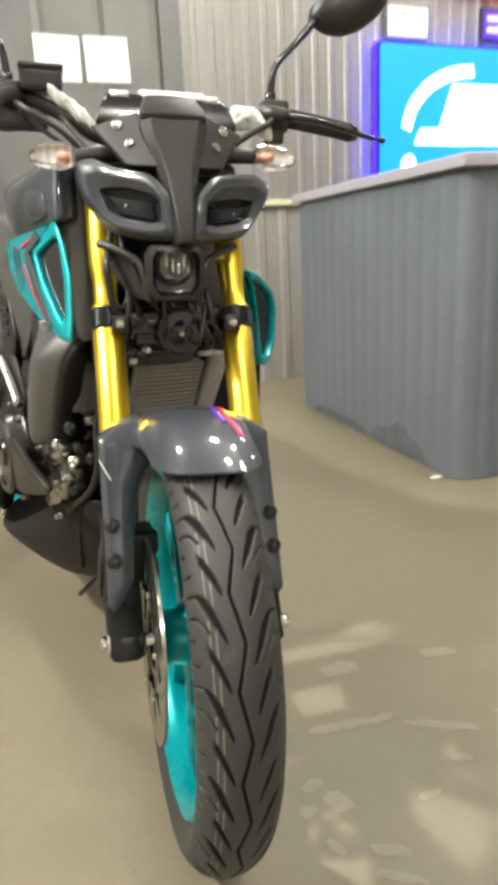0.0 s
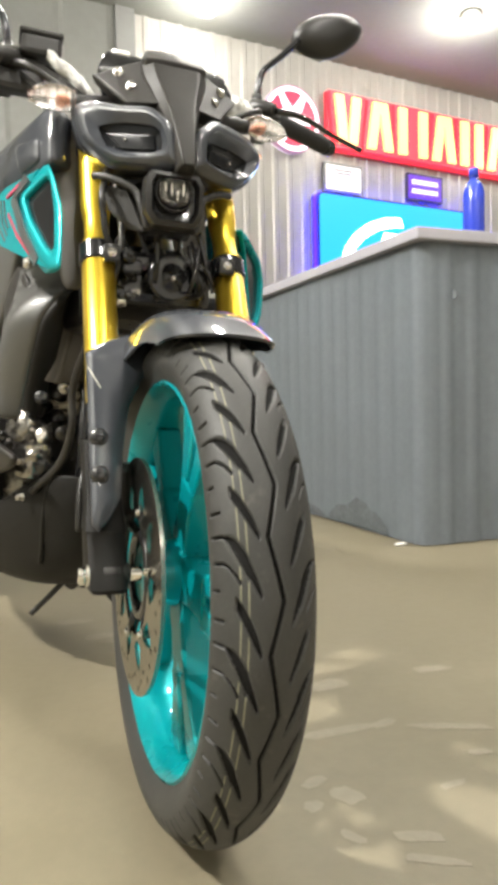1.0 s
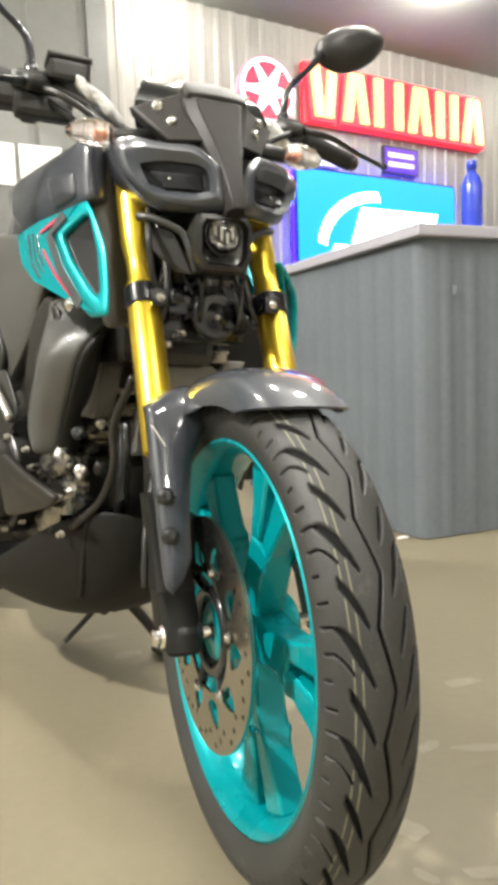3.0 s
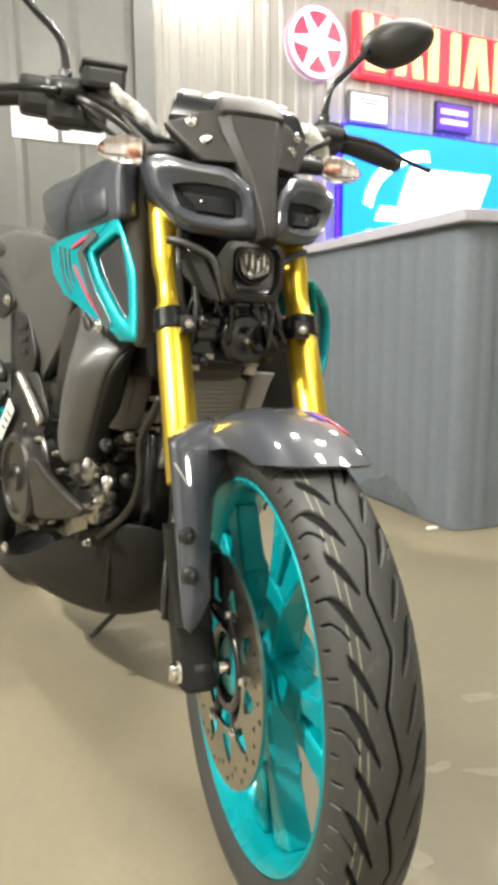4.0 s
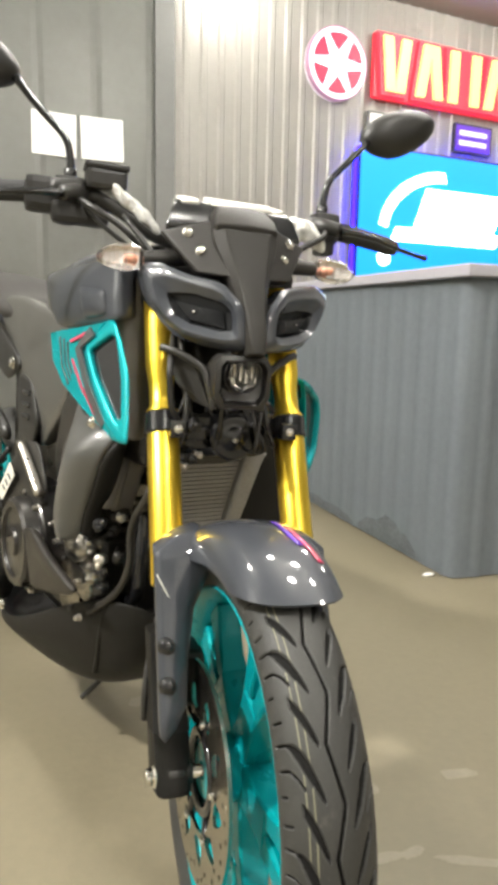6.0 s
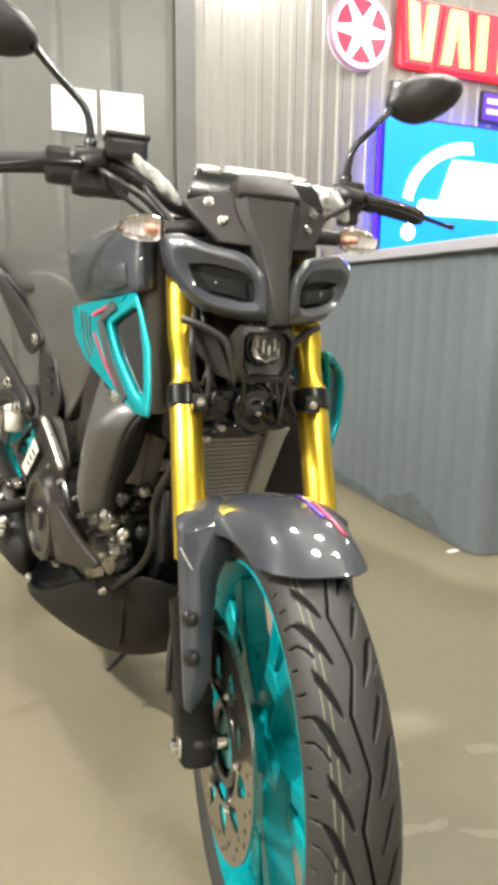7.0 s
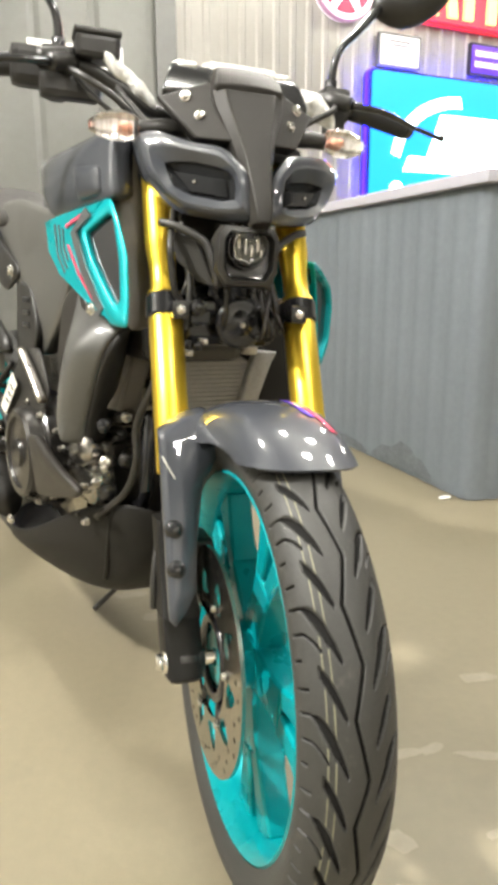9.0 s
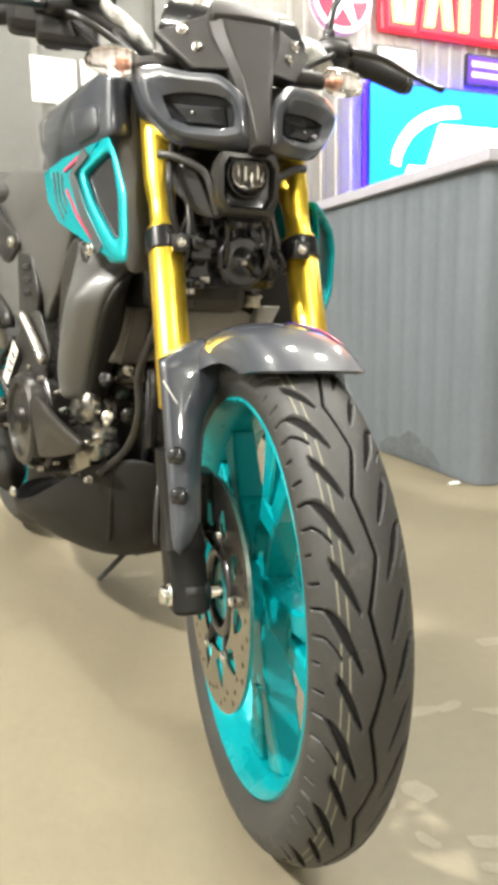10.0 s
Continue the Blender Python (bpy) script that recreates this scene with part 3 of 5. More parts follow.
def make_tyre(radius, half, parent, tread=True, shift=0.0, bead=0.042, rep=38, name="tyre", fine=46, across=250):
    lim = radians(116)
    nu, ns = rep * fine if tread else 96, across if tread else 24
    phi = np.linspace(-lim, lim, ns + 1)
    th = np.arange(nu) * 2 * np.pi / nu
    flank = 0.046 * half / 0.05
    prof_y, prof_r = half * np.sin(phi), radius - flank + flank * np.cos(phi)
    # the carcass sits slightly off the rim's middle; its beads meet the rim's edges
    ease = np.clip((np.abs(phi) - 1.2) / (lim - 1.2), 0, 1) ** 2
    prof_y = (prof_y + shift) * (1 - ease) + np.sign(phi) * bead * ease
    arc = np.concatenate([[0], np.cumsum(np.hypot(np.diff(prof_y), np.diff(prof_r)))])
    arc -= arc[-1] / 2
    U, S = np.meshgrid(th * radius, arc, indexing="ij")
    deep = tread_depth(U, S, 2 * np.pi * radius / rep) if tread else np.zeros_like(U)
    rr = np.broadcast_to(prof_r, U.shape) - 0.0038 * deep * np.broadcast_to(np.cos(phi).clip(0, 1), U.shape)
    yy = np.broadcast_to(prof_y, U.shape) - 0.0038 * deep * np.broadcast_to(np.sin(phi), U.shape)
    co = np.stack([rr * np.cos(th)[:, None], yy, rr * np.sin(th)[:, None]], -1).reshape(-1, 3)
    i, j = np.meshgrid(np.arange(nu), np.arange(ns), indexing="ij")
    a, b = i * (ns + 1) + j, ((i + 1) % nu) * (ns + 1) + j
    quads = np.stack([a, a + 1, b + 1, b], -1).reshape(-1, 4)
    me = bpy.data.meshes.new(name)
    me.from_pydata(co.tolist(), [], quads.tolist())
    for m in (RUBBER, GROOVE_SHADE, MARK):
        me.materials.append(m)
    if tread:
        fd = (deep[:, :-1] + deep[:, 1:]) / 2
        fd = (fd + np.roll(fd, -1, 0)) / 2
        # faces deep in a cut take the rubber with painted shade
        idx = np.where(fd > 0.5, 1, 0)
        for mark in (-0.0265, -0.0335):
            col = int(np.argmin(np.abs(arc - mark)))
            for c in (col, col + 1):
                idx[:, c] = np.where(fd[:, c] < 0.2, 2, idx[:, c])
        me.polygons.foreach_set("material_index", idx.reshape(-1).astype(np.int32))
    me.polygons.foreach_set("use_smooth", np.ones(len(quads), dtype=bool))
    me.update()
    ob = new(name, me)
    ob.parent = parent
    return ob


def wheel_rim(half, lip):
    """The turned rim: flanges, a smooth shallow well and thickness."""
    inner = [(-half, lip), (-half - 0.0025, lip - 0.003), (-half + 0.001, lip - 0.008), (-half + 0.008, lip - 0.013), (-half + 0.017, lip - 0.018), (-half + 0.028, lip - 0.021)]
    outer = [(half - 0.006, lip - 0.003), (half - 0.016, lip - 0.007), (half - 0.026, lip - 0.012)]
    return inner + [(-y, r) for y, r in reversed(inner)] + outer + [(-y, r) for y, r in reversed(outer)]


def spoke_shape(r0, r1, spread, half, turn):
    """One broad spoke: a stem from the hub with a slot through it that splits into two arms to the rim; in the wheel's plane x, z."""
    stations = [(r0, 0.0, 0.028), (0.07, 0.0, 0.024), (0.1, 0.0, 0.0248), (0.118, 0.0, 0.028), (0.118, 0.0035, 0.028), (0.135, 0.0062, 0.033), (0.16, 0.0095, 0.0415), (0.188, 0.0125, 0.052), (r1, 0.0145, r1 * math.sin(spread))]
    bm = bmesh.new()
    for side in (-1, 1):
        for (ra, ia, oa), (rb, ib, ob) in zip(stations, stations[1:]):
            if ra == rb:
                continue
            na, nb = (ia + oa) / 2, (ib + ob) / 2
            for lo_a, hi_a, lo_b, hi_b in ((ia, na, ib, nb), (na, oa, nb, ob)):
                quad = [(ra, lo_a), (rb, lo_b), (rb, hi_b), (ra, hi_a)]
                bm.faces.new([bm.verts.new((r * (math.cos(o / r) if r > 0.16 else 1), -half * (1.0 - 0.18 * (r - r0) / (r1 - r0)), o * side)) for r, o in quad])
    bmesh.ops.remove_doubles(bm, verts=bm.verts, dist=0.0003)
    bmesh.ops.recalc_face_normals(bm, faces=bm.faces)
    made = bmesh.ops.extrude_face_region(bm, geom=list(bm.faces))
    for v in made["geom"]:
        if isinstance(v, bmesh.types.BMVert):
            v.co.y = -v.co.y
    finish(bm)
    return moved(bm, Matrix.Rotation(turn, 4, "Y"))


def drilled_disc(r_out, r_in, y0, y1, windows=6, holes=36, nt=1080, nr=44):
    """A brake disc: a ring with drilled holes and cut windows, with thickness."""
    th = (np.arange(nt) + 0.5) * 2 * np.pi / nt
    rad = r_in + (np.arange(nr) + 0.5) * (r_out - r_in) / nr
    T, R = np.meshgrid(th, rad, indexing="ij")
    keep = np.ones_like(T, dtype=bool)
    for k in range(holes):
        a = 2 * np.pi * k / holes
        rr = r_out - (0.008, 0.015, 0.022)[k % 3] - 0.001
        d = np.hypot(R * np.cos(T) - rr * np.cos(a), R * np.sin(T) - rr * np.sin(a))
        keep &= d > 0.0031
    for k in range(windows):
        a = 2 * np.pi * k / windows
        da = (T - a + np.pi) % (2 * np.pi) - np.pi
        lean = (R - (r_in + 0.014)) * 5
        wide = np.interp(R, [r_in + 0.006, r_in + 0.014, r_in + 0.032, r_in + 0.04], [0.03, 0.19, 0.09, 0.02])
        keep &= ~((np.abs(da - lean * 0.6) < wide) & (R > r_in + 0.008) & (R < r_in + 0.04))
    te, re = np.arange(nt) * 2 * np.pi / nt, np.linspace(r_in, r_out, nr + 1)
    verts, faces = [], []
    n = nt * (nr + 1)
    for y in (y0, y1):
        verts += [(r * math.cos(t), y, r * math.sin(t)) for t in te for r in re]
    vid = lambda i, j, k: k * n + (i % nt) * (nr + 1) + j  # noqa: E731
    for i in range(nt):
        for j in range(nr):
            if not keep[i, j]:
                continue
            faces.append((vid(i, j, 0), vid(i, j + 1, 0), vid(i + 1, j + 1, 0), vid(i + 1, j, 0)))
            faces.append((vid(i, j, 1), vid(i + 1, j, 1), vid(i + 1, j + 1, 1), vid(i, j + 1, 1)))
            for (di, dj), (p, q) in (((1, 0), ((1, 0), (1, 1))), ((-1, 0), ((0, 0), (0, 1))), ((0, 1), ((0, 1), (1, 1))), ((0, -1), ((0, 0), (1, 0)))):
                ii, jj = (i + di) % nt, j + dj
                if jj < 0 or jj >= nr or not keep[ii, jj]:
                    faces.append((vid(i + p[0], j + p[1], 0), vid(i + q[0], j + q[1], 0), vid(i + q[0], j + q[1], 1), vid(i + p[0], j + p[1], 1)))
    bm = bmesh.new()
    vs = {}
    for f in faces:
        for v in f:
            if v not in vs:
                vs[v] = bm.verts.new(verts[v])
        bm.faces.new([vs[v] for v in f])
    return finish(bm, False)


def bolt(at, way, r=0.007, high=0.006, hexed=True):
    """A hexagonal bolt head on a washer."""
    at, way = Vector(at), Vector(way).normalized()
    return join(rod(at, at + way * high * 0.35, r * 1.35, 16), rod(at + way * high * 0.3, at + way * high, r, 6 if hexed else 16))


def make_wheel(name, centre, label, half, front):
    rim = part(name, turned(wheel_rim(half, 0.231), 120, "y", closed=True), TEAL, bike, label, sharp=50)
    rim.location = centre
    for k in range(5):
        part("spoke", spoke_shape(0.034, 0.211, radians(17), 0.02, radians(72 * k + (2 if front else 30))), TEAL, rim, sharp=50, bevel=0.004)
    part("hub", turned([(-0.06, 0.012), (-0.06, 0.032), (-0.056, 0.036), (-0.035, 0.037), (-0.02, 0.042), (0.02, 0.042), (0.04, 0.036), (0.045, 0.03), (0.045, 0.012)], 40, "y", closed=True), TEAL, rim, sharp=50)
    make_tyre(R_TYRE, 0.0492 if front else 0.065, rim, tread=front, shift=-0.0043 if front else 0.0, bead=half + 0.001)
    return rim


front = make_wheel("front_wheel", AXLE, "teal alloy front wheel with tyre and drilled disc", 0.041, True)
part("brake_disc", drilled_disc(0.138, 0.07, -0.067, -0.0625, windows=10, holes=45), DISC, front, "drilled steel brake disc")
carrier = [join(*[rod((0.05 * math.cos(a), -0.056, 0.05 * math.sin(a)), (0.08 * math.cos(a + 0.25), -0.0645, 0.08 * math.sin(a + 0.25)), 0.007, 8)]) for a in (2 * math.pi * k / 6 for k in range(6))]
disc_carrier = part("disc_carrier", turned([(-0.063, 0.041), (-0.0655, 0.044), (-0.0655, 0.051), (-0.063, 0.055), (-0.052, 0.055), (-0.048, 0.041)], 40, "y", closed=True), BLACK_GLOSS, front, "black disc carrier")
for arm in carrier:
    part("carrier_arm", arm, BLACK_GLOSS, front)
for k in range(6):
    a = 2 * math.pi * k / 6 + 0.25
    part("disc_bolt", bolt((0.079 * math.cos(a), -0.068, 0.079 * math.sin(a)), (0, -1, 0), 0.005, 0.005), CHROME, front)
part("axle_spacer", rod((0, -0.1, 0), (0, -0.074, 0), 0.015, 20), BLACK, front)
part("axle", rod((0, -0.125, 0), (0, 0.12, 0), 0.0085, 20), CHROME, front)
part("valve_stem", rod((0.02, 0.01, 0.197), (0.018, 0.022, 0.165), 0.004), BLACK, front)

# forks
FORK_Y = 0.099
for side in (-1, 1):
    y = FORK_Y * side + 0.0075
    top, step0, step1, low = fork_at(0.93, y), fork_at(0.79, y), fork_at(0.762, y), fork_at(0.5, y)
    way = (top - low).normalized()
    sidev = Vector((0, 1, 0))
    ahead = sidev.cross(way)
    rings = []
    for q, r in ((low, 0.021), (low + way * 0.002, 0.0235), (fork_at(0.728, y), 0.0235), (fork_at(0.734, y), 0.0185), (step1, 0.0185), (step1 + way * 0.006, 0.019), (step0, 0.0222), (step0 + way * 0.008, 0.0225), (top, 0.0225)):
        rings.append([q + sidev * r * math.cos(2 * math.pi * j / 40) + ahead * r * math.sin(2 * math.pi * j / 40) for j in range(40)])
    fork = part("fork_tube", loft(rings), GOLD, bike, "gold anodised upper fork tube", sharp=40)
    # lower leg with axle boss
    foot = []
    for z, dx, wx, wy in ((0.45, 0.0, 0.017, 0.0185), (0.4, 0.002, 0.018, 0.0185), (0.37, 0.004, 0.02, 0.0185), (0.345, 0.01, 0.024, 0.0205), (0.343, 0.01, 0.023, 0.0195), (0.3, 0.0135, 0.026, 0.0195), (0.283, 0.0135, 0.026, 0.019), (0.278, 0.013, 0.022, 0.016)):
        c = fork_at(z, y + 0.005 * side - 0.0075) + Vector((dx, 0, 0))
        foot.append([(c.x + wx * a, c.y - 0.005 * side + wy * 1.28 * b, z) for a, b in ((1, 0.6), (0.8, 0.9), (0.3, 1), (-0.6, 1), (-1, 0.5), (-1, -0.5), (-0.6, -1), (0.3, -1), (0.8, -0.9), (1, -0.6))])
    leg = join(rod(fork_at(0.52, y), fork_at(0.36, y) + Vector((0.004, 0, 0)), 0.0165, 24), loft(foot))
    part("fork_leg", leg, BELLY, bike, "black lower fork leg", sharp=35)
    part("axle_clamp", rod((0.0, y - 0.012 - 0.004, 0.296), (0.0, y + 0.012 - 0.004, 0.296), 0.016, 24), BLACK, bike)
    part("axle_nut", bolt((0.0, (0.119 if side < 0 else 0.118) * side, 0.296), (0, side, 0), 0.011, 0.014), CHROME, bike)
    # clamp round the tube
    a, b = fork_at(0.694, y), fork_at(0.726, y)
    clamp = join(rod(a, b, 0.0268, 32), block((a.x + 0.012, y - 0.014 * side - 0.012, 0.697), (a.x + 0.034, y - 0.014 * side + 0.012, 0.722), 0.004))
    part("fork_clamp", clamp, BLACK_GLOSS, bike, "black lower fork clamp", sharp=40)
    part("clamp_bolt", bolt((a.x + 0.034, y - 0.014 * side, 0.71), (1, 0, 0), 0.0045, 0.004), CHROME, bike)
part("lower_yoke", join(block((-0.265, -0.1, 0.7), (-0.225, 0.1, 0.73), 0.01), block((-0.3, -0.06, 0.655), (-0.25, 0.085, 0.745), 0.015)), BLACK_GLOSS, bike, "black fork yoke")
part("upper_yoke", block((-0.36, -0.125, 0.925), (-0.285, 0.125, 0.95), 0.01), BLACK, bike)

# front fender
def fender_skin(t0, t1, grow=0.0, width=1.0, n=28, m=14):
    """Rings over the tyre from the tip to the tail; degrees from straight up, ahead positive."""
    rings = []
    for k in range(n + 1):
        t = k / n
        row = []
        for j in range(m + 1):
            v = -1 + 2 * j / m
            edge = t0 + 2 - 11.0 * abs(v) ** 2.6
            ang = radians(edge + (t1 - edge) * t)
            wide = (0.066 + 0.012 * min(1, t * 2.2)) * width
            drop = 0.032 * abs(v) ** 2.3 + 0.02 * abs(v) ** 6 * min(1, t * 3) * (1 if t < 0.8 else 0.6)
            r = 0.319 + grow - drop - 0.012 * (1 - t) ** 4
            row.append((r * math.sin(ang), wide * math.sin(v * 1.45) / math.sin(1.45), 0.296 + r * math.cos(ang)))
        rings.append(row)
    return rings


bm = loft(fender_skin(24.5, -62), closed=False)
bmesh.ops.solidify(bm, geom=list(bm.faces), thickness=0.0035)
fender = part("front_fender", finish(bm), GREY, bike, "glossy grey front fender with pink and violet stripe", sharp=50)
for name, v0, v1, a0, a1, mat in (("stripe", 0.3, 0.4, 14, -6, PINK), ("stripe", 0.2, 0.28, 8, -8, VIOLET)):
    rows = []
    for k in range(13):
        t = k / 12
        row = []
        for j in range(4):
            deg = a0 + (a1 - a0) * t
            v = v0 + (v1 - v0) * j / 3 + 0.011 * max(0, deg - 4)
            edge = 26.5 - 11.0 * abs(v) ** 2.6
            tt = (edge - deg) / (edge + 62)
            wide = 0.066 + 0.012 * min(1, tt * 2.2)
            r = 0.3202 - 0.032 * abs(v) ** 2.3 - 0.02 * abs(v) ** 6 * min(1, tt * 3) - 0.012 * (1 - tt) ** 4
            row.append((r * math.sin(radians(deg)), wide * math.sin(v * 1.45) / math.sin(1.45), 0.2962 + r * math.cos(radians(deg))))
        rows.append(row)
    bm = loft(rows, closed=False)
    bmesh.ops.solidify(bm, geom=list(bm.faces), thickness=0.0006)
    part(name, finish(bm), mat, fender, "pink stripe decal" if mat is PINK else "violet stripe decal")
GUARD = [(-0.08, -0.121, 0.561), (-0.084, -0.107, 0.571), (-0.087, -0.091, 0.581), (-0.087, -0.064, 0.589), (-0.078, -0.042, 0.58), (-0.066, -0.037, 0.556), (-0.058, -0.055, 0.526), (-0.049, -0.07, 0.496), (-0.025, -0.08, 0.443),
         (0.001, -0.085, 0.388), (0.012, -0.1, 0.363), (0.018, -0.113, 0.351), (0.015, -0.12, 0.358), (0.005, -0.1205, 0.379), (-0.026, -0.1205, 0.446), (-0.056, -0.1205, 0.509), (-0.074, -0.1205, 0.549)]
for side in (-1, 1):
    edge = [Vector(p) for p in both(GUARD, side)]
    edge = [a.lerp(b, t) for a, b in zip(edge, [*edge[1:], edge[0]]) for t in (0, 0.5)]
    spine = [Vector((0, min(0.112, max(0.098, abs(p.y))) * side, min(0.55, max(0.385, p.z)))) for p in edge]
    for q in spine:
        q.x = 0.1805 - 0.463 * q.z
    fwd = Vector((0.9, 0, 0.42))
    rings = [[p + Vector((-0.034, -0.004 * side, 0.0)) for p in edge], [p + Vector((-0.012, 0, 0.0)) for p in edge], [p - fwd * 0.0035 for p in edge], [p.lerp(q, 0.07) for p, q in zip(edge, spine)],
             *([p.lerp(q, t) + fwd * d for p, q in zip(edge, spine)] for t, d in ((0.2, 0.0012), (0.4, 0.0032), (0.6, 0.0046), (0.8, 0.0056), (0.94, 0.006)))]
    stay = part("fender_stay", loft(rings), GREY, bike, "grey fork guard of the fender", sharp=50)
    for z in (0.456, 0.413):
        c = fork_at(z, (FORK_Y + 0.011) * side) + Vector((0.018, 0, 0))
        part("stay_bolt", join(bolt((c.x + 0.053, c.y, z), (1, 0.35 * side, 0.3), 0.0085, 0.008, False), rod((c.x + 0.05, c.y, z), (c.x + 0.058, c.y + 0.003 * side, z + 0.002), 0.0095, 20)), BLACK_GLOSS, bike, "black fender bolt")
    if side < 0:
        part("scratch", tube([(-0.05, -0.122, 0.541), (-0.042, -0.115, 0.528), (-0.0355, -0.108, 0.516)], 0.0008, 6), WHITE_TAG, stay, "pale scratch in the paint")
# caliper and brake hose on the disc side
part("brake_caliper", join(block((-0.135, -0.1, 0.33), (-0.075, -0.045, 0.42), 0.01), rod((-0.105, -0.105, 0.35), (-0.105, -0.04, 0.35), 0.018), rod((-0.105, -0.105, 0.395), (-0.105, -0.04, 0.395), 0.018)), BLACK, bike, "black brake caliper")
part("brake_hose", tube([(-0.1, -0.105, 0.42), (-0.08, -0.122, 0.37), (-0.06, -0.126, 0.34), (-0.075, -0.122, 0.4), (-0.15, -0.09, 0.5), (-0.21, -0.085, 0.62), (-0.2, -0.06, 0.74), (-0.3, -0.08, 0.92), (-0.37, -0.14, 1.02)], 0.0045, 8), BLACK, bike)

# headlight cowl
HEAD_Y = 0.012
def lobe(side):
    outline = [(-0.254, -0.141, 0.936), (-0.24, -0.1205, 0.943), (-0.224, -0.108, 0.938), (-0.196, -0.08, 0.926), (-0.164, -0.047, 0.917), (-0.146, -0.031, 0.9), (-0.136, -0.021, 0.886),
               (-0.126, -0.015, 0.859), (-0.121, -0.015, 0.829), (-0.15, -0.046, 0.826), (-0.188, -0.086, 0.835), (-0.212, -0.108, 0.854), (-0.227, -0.121, 0.872), (-0.242, -0.134, 0.895)]
    slot = [(-0.218, -0.11, 0.904), (-0.214, -0.105, 0.9055), (-0.204, -0.094, 0.906), (-0.19, -0.077, 0.905), (-0.162, -0.048, 0.895), (-0.153, -0.04, 0.889), (-0.147, -0.034, 0.88),
            (-0.143, -0.032, 0.865), (-0.141, -0.033, 0.849), (-0.154, -0.047, 0.847), (-0.186, -0.08, 0.856), (-0.205, -0.099, 0.869), (-0.211, -0.104, 0.882), (-0.216, -0.108, 0.895)]
    a, b, c, d = (Vector(p) for p in ((-0.2115, -0.1025, 0.894), (-0.156, -0.0435, 0.879), (-0.15, -0.0415, 0.8525), (-0.189, -0.082, 0.862)))
    lens = [tuple(p) for p in (a, a.lerp(b, 0.08), a.lerp(b, 0.22), a.lerp(b, 0.45), a.lerp(b, 0.85), a.lerp(b, 0.95), b, b.lerp(c, 0.5), c, c.lerp(d, 0.3), d, d.lerp(a, 0.3), d.lerp(a, 0.6), d.lerp(a, 0.85))]
    slot, lens = ([(x, y, 0.868 + (z - 0.868) * 0.86) for x, y, z in pts] for pts in (slot, lens))
    if side > 0:
        outline = [(x + 0.1 * y, -1.17 * y, z - 0.3 * max(0.0, -y - 0.085) if z > 0.9 else z) for x, y, z in outline]
        slot, lens = ([(x + 0.1 * y, -1.17 * y, 0.863 + (z - 0.868) * 0.85) for x, y, z in pts] for pts in (slot, lens))
    outline, slot, lens = round_ring(outline, 4), dense(slot, 4), dense(lens, 4)
    low = [0.009 * min(1.0, max(0.0, (0.885 - p.z) / 0.04)) for p in outline]
    mid_o, mid_s = sum(outline, Vector()) / len(outline), sum(slot, Vector()) / len(slot)
    fwd = Vector((0.75, 0.6 * side, 0.12))
    rings = []
    for grow, dx in ((0.8, -0.085), (0.95, -0.05), (1.0, -0.014)):
        rings.append([mid_o + (p - mid_o) * grow + Vector((dx, 0, 0)) for p in outline])
    for t, d in ((0.015, -0.006), (0.05, -0.0022), (0.12, 0.0005), (0.3, 0.0034), (0.47, 0.0046), (0.53, 0.0046), (0.6, 0.0034), (0.95, -0.003), (1.0, -0.0042)):
        rings.append([p.lerp(q, t) + fwd * (d - b * max(0.0, 1 - t / 0.5)) for p, q, b in zip(outline, slot, low)])
    rings.append([q.lerp(p, 0.12) - fwd * 0.007 for q, p in zip(slot, lens)])
    rings.append([q.lerp(p, 0.9) - fwd * 0.012 for q, p in zip(slot, lens)])
    bm = loft(rings)
    bm.faces.ensure_lookup_table()
    n = len(outline)
    for k in range((len(rings) - 3) * n, len(bm.faces)):
        bm.faces[k].material_index = 1
    return bm, lens, sum(lens, Vector()) / len(lens), fwd


for side in (-1, 1):
    bm, slot, mid, fwd = lobe(side)
    cowl = part("headlight_cowl", bm, (GREY, SMOKE), bike, "glossy grey headlight cowl half", sharp=30)
    cowl.location.y = HEAD_Y
    lens = loft([[q - fwd * 0.018 for q in slot], [q - fwd * 0.009 for q in slot], [q.lerp(mid, 0.08) - fwd * 0.0075 for q in slot], [q.lerp(mid, 0.6) - fwd * 0.0072 for q in slot]])
    part("position_light", lens, SMOKE, cowl, "dark smoked position light", sharp=40)
    # small chrome dot added in place of a bright reflection on the dark lens
    p = Vector(slot[0]).lerp(Vector(slot[32]), 0.42)
    part("reflection_dot", rod(p - fwd * 0.01, p - fwd * 0.005, 0.0022, 10), CHROME, cowl)

# visor
vis = []
for x, z, w, bulge in ((-0.2, 0.993, 0.05, 0.004), (-0.193, 0.972, 0.047, 0.008), (-0.176, 0.94, 0.035, 0.009), (-0.155, 0.905, 0.025, 0.009), (-0.135, 0.87, 0.0195, 0.008), (-0.117, 0.838, 0.0155, 0.007), (-0.111, 0.822, 0.0125, 0.005)):
    vis.append([(x - 0.045, -w * 0.95, z - 0.012), (x - 0.008, -w, z), (x + bulge * 0.8, -w * 0.66, z + 0.001), (x + bulge, 0, z + 0.001), (x + bulge * 0.8, w * 0.66, z + 0.001), (x - 0.008, w, z), (x - 0.045, w * 0.95, z - 0.012), (x - 0.05, 0, z - 0.012)])
visor = part("visor", loft(vis), VISOR, bike, "matt dark grey nose visor", sharp=22, bevel=0.002)
visor.location.y = HEAD_Y
cap = []
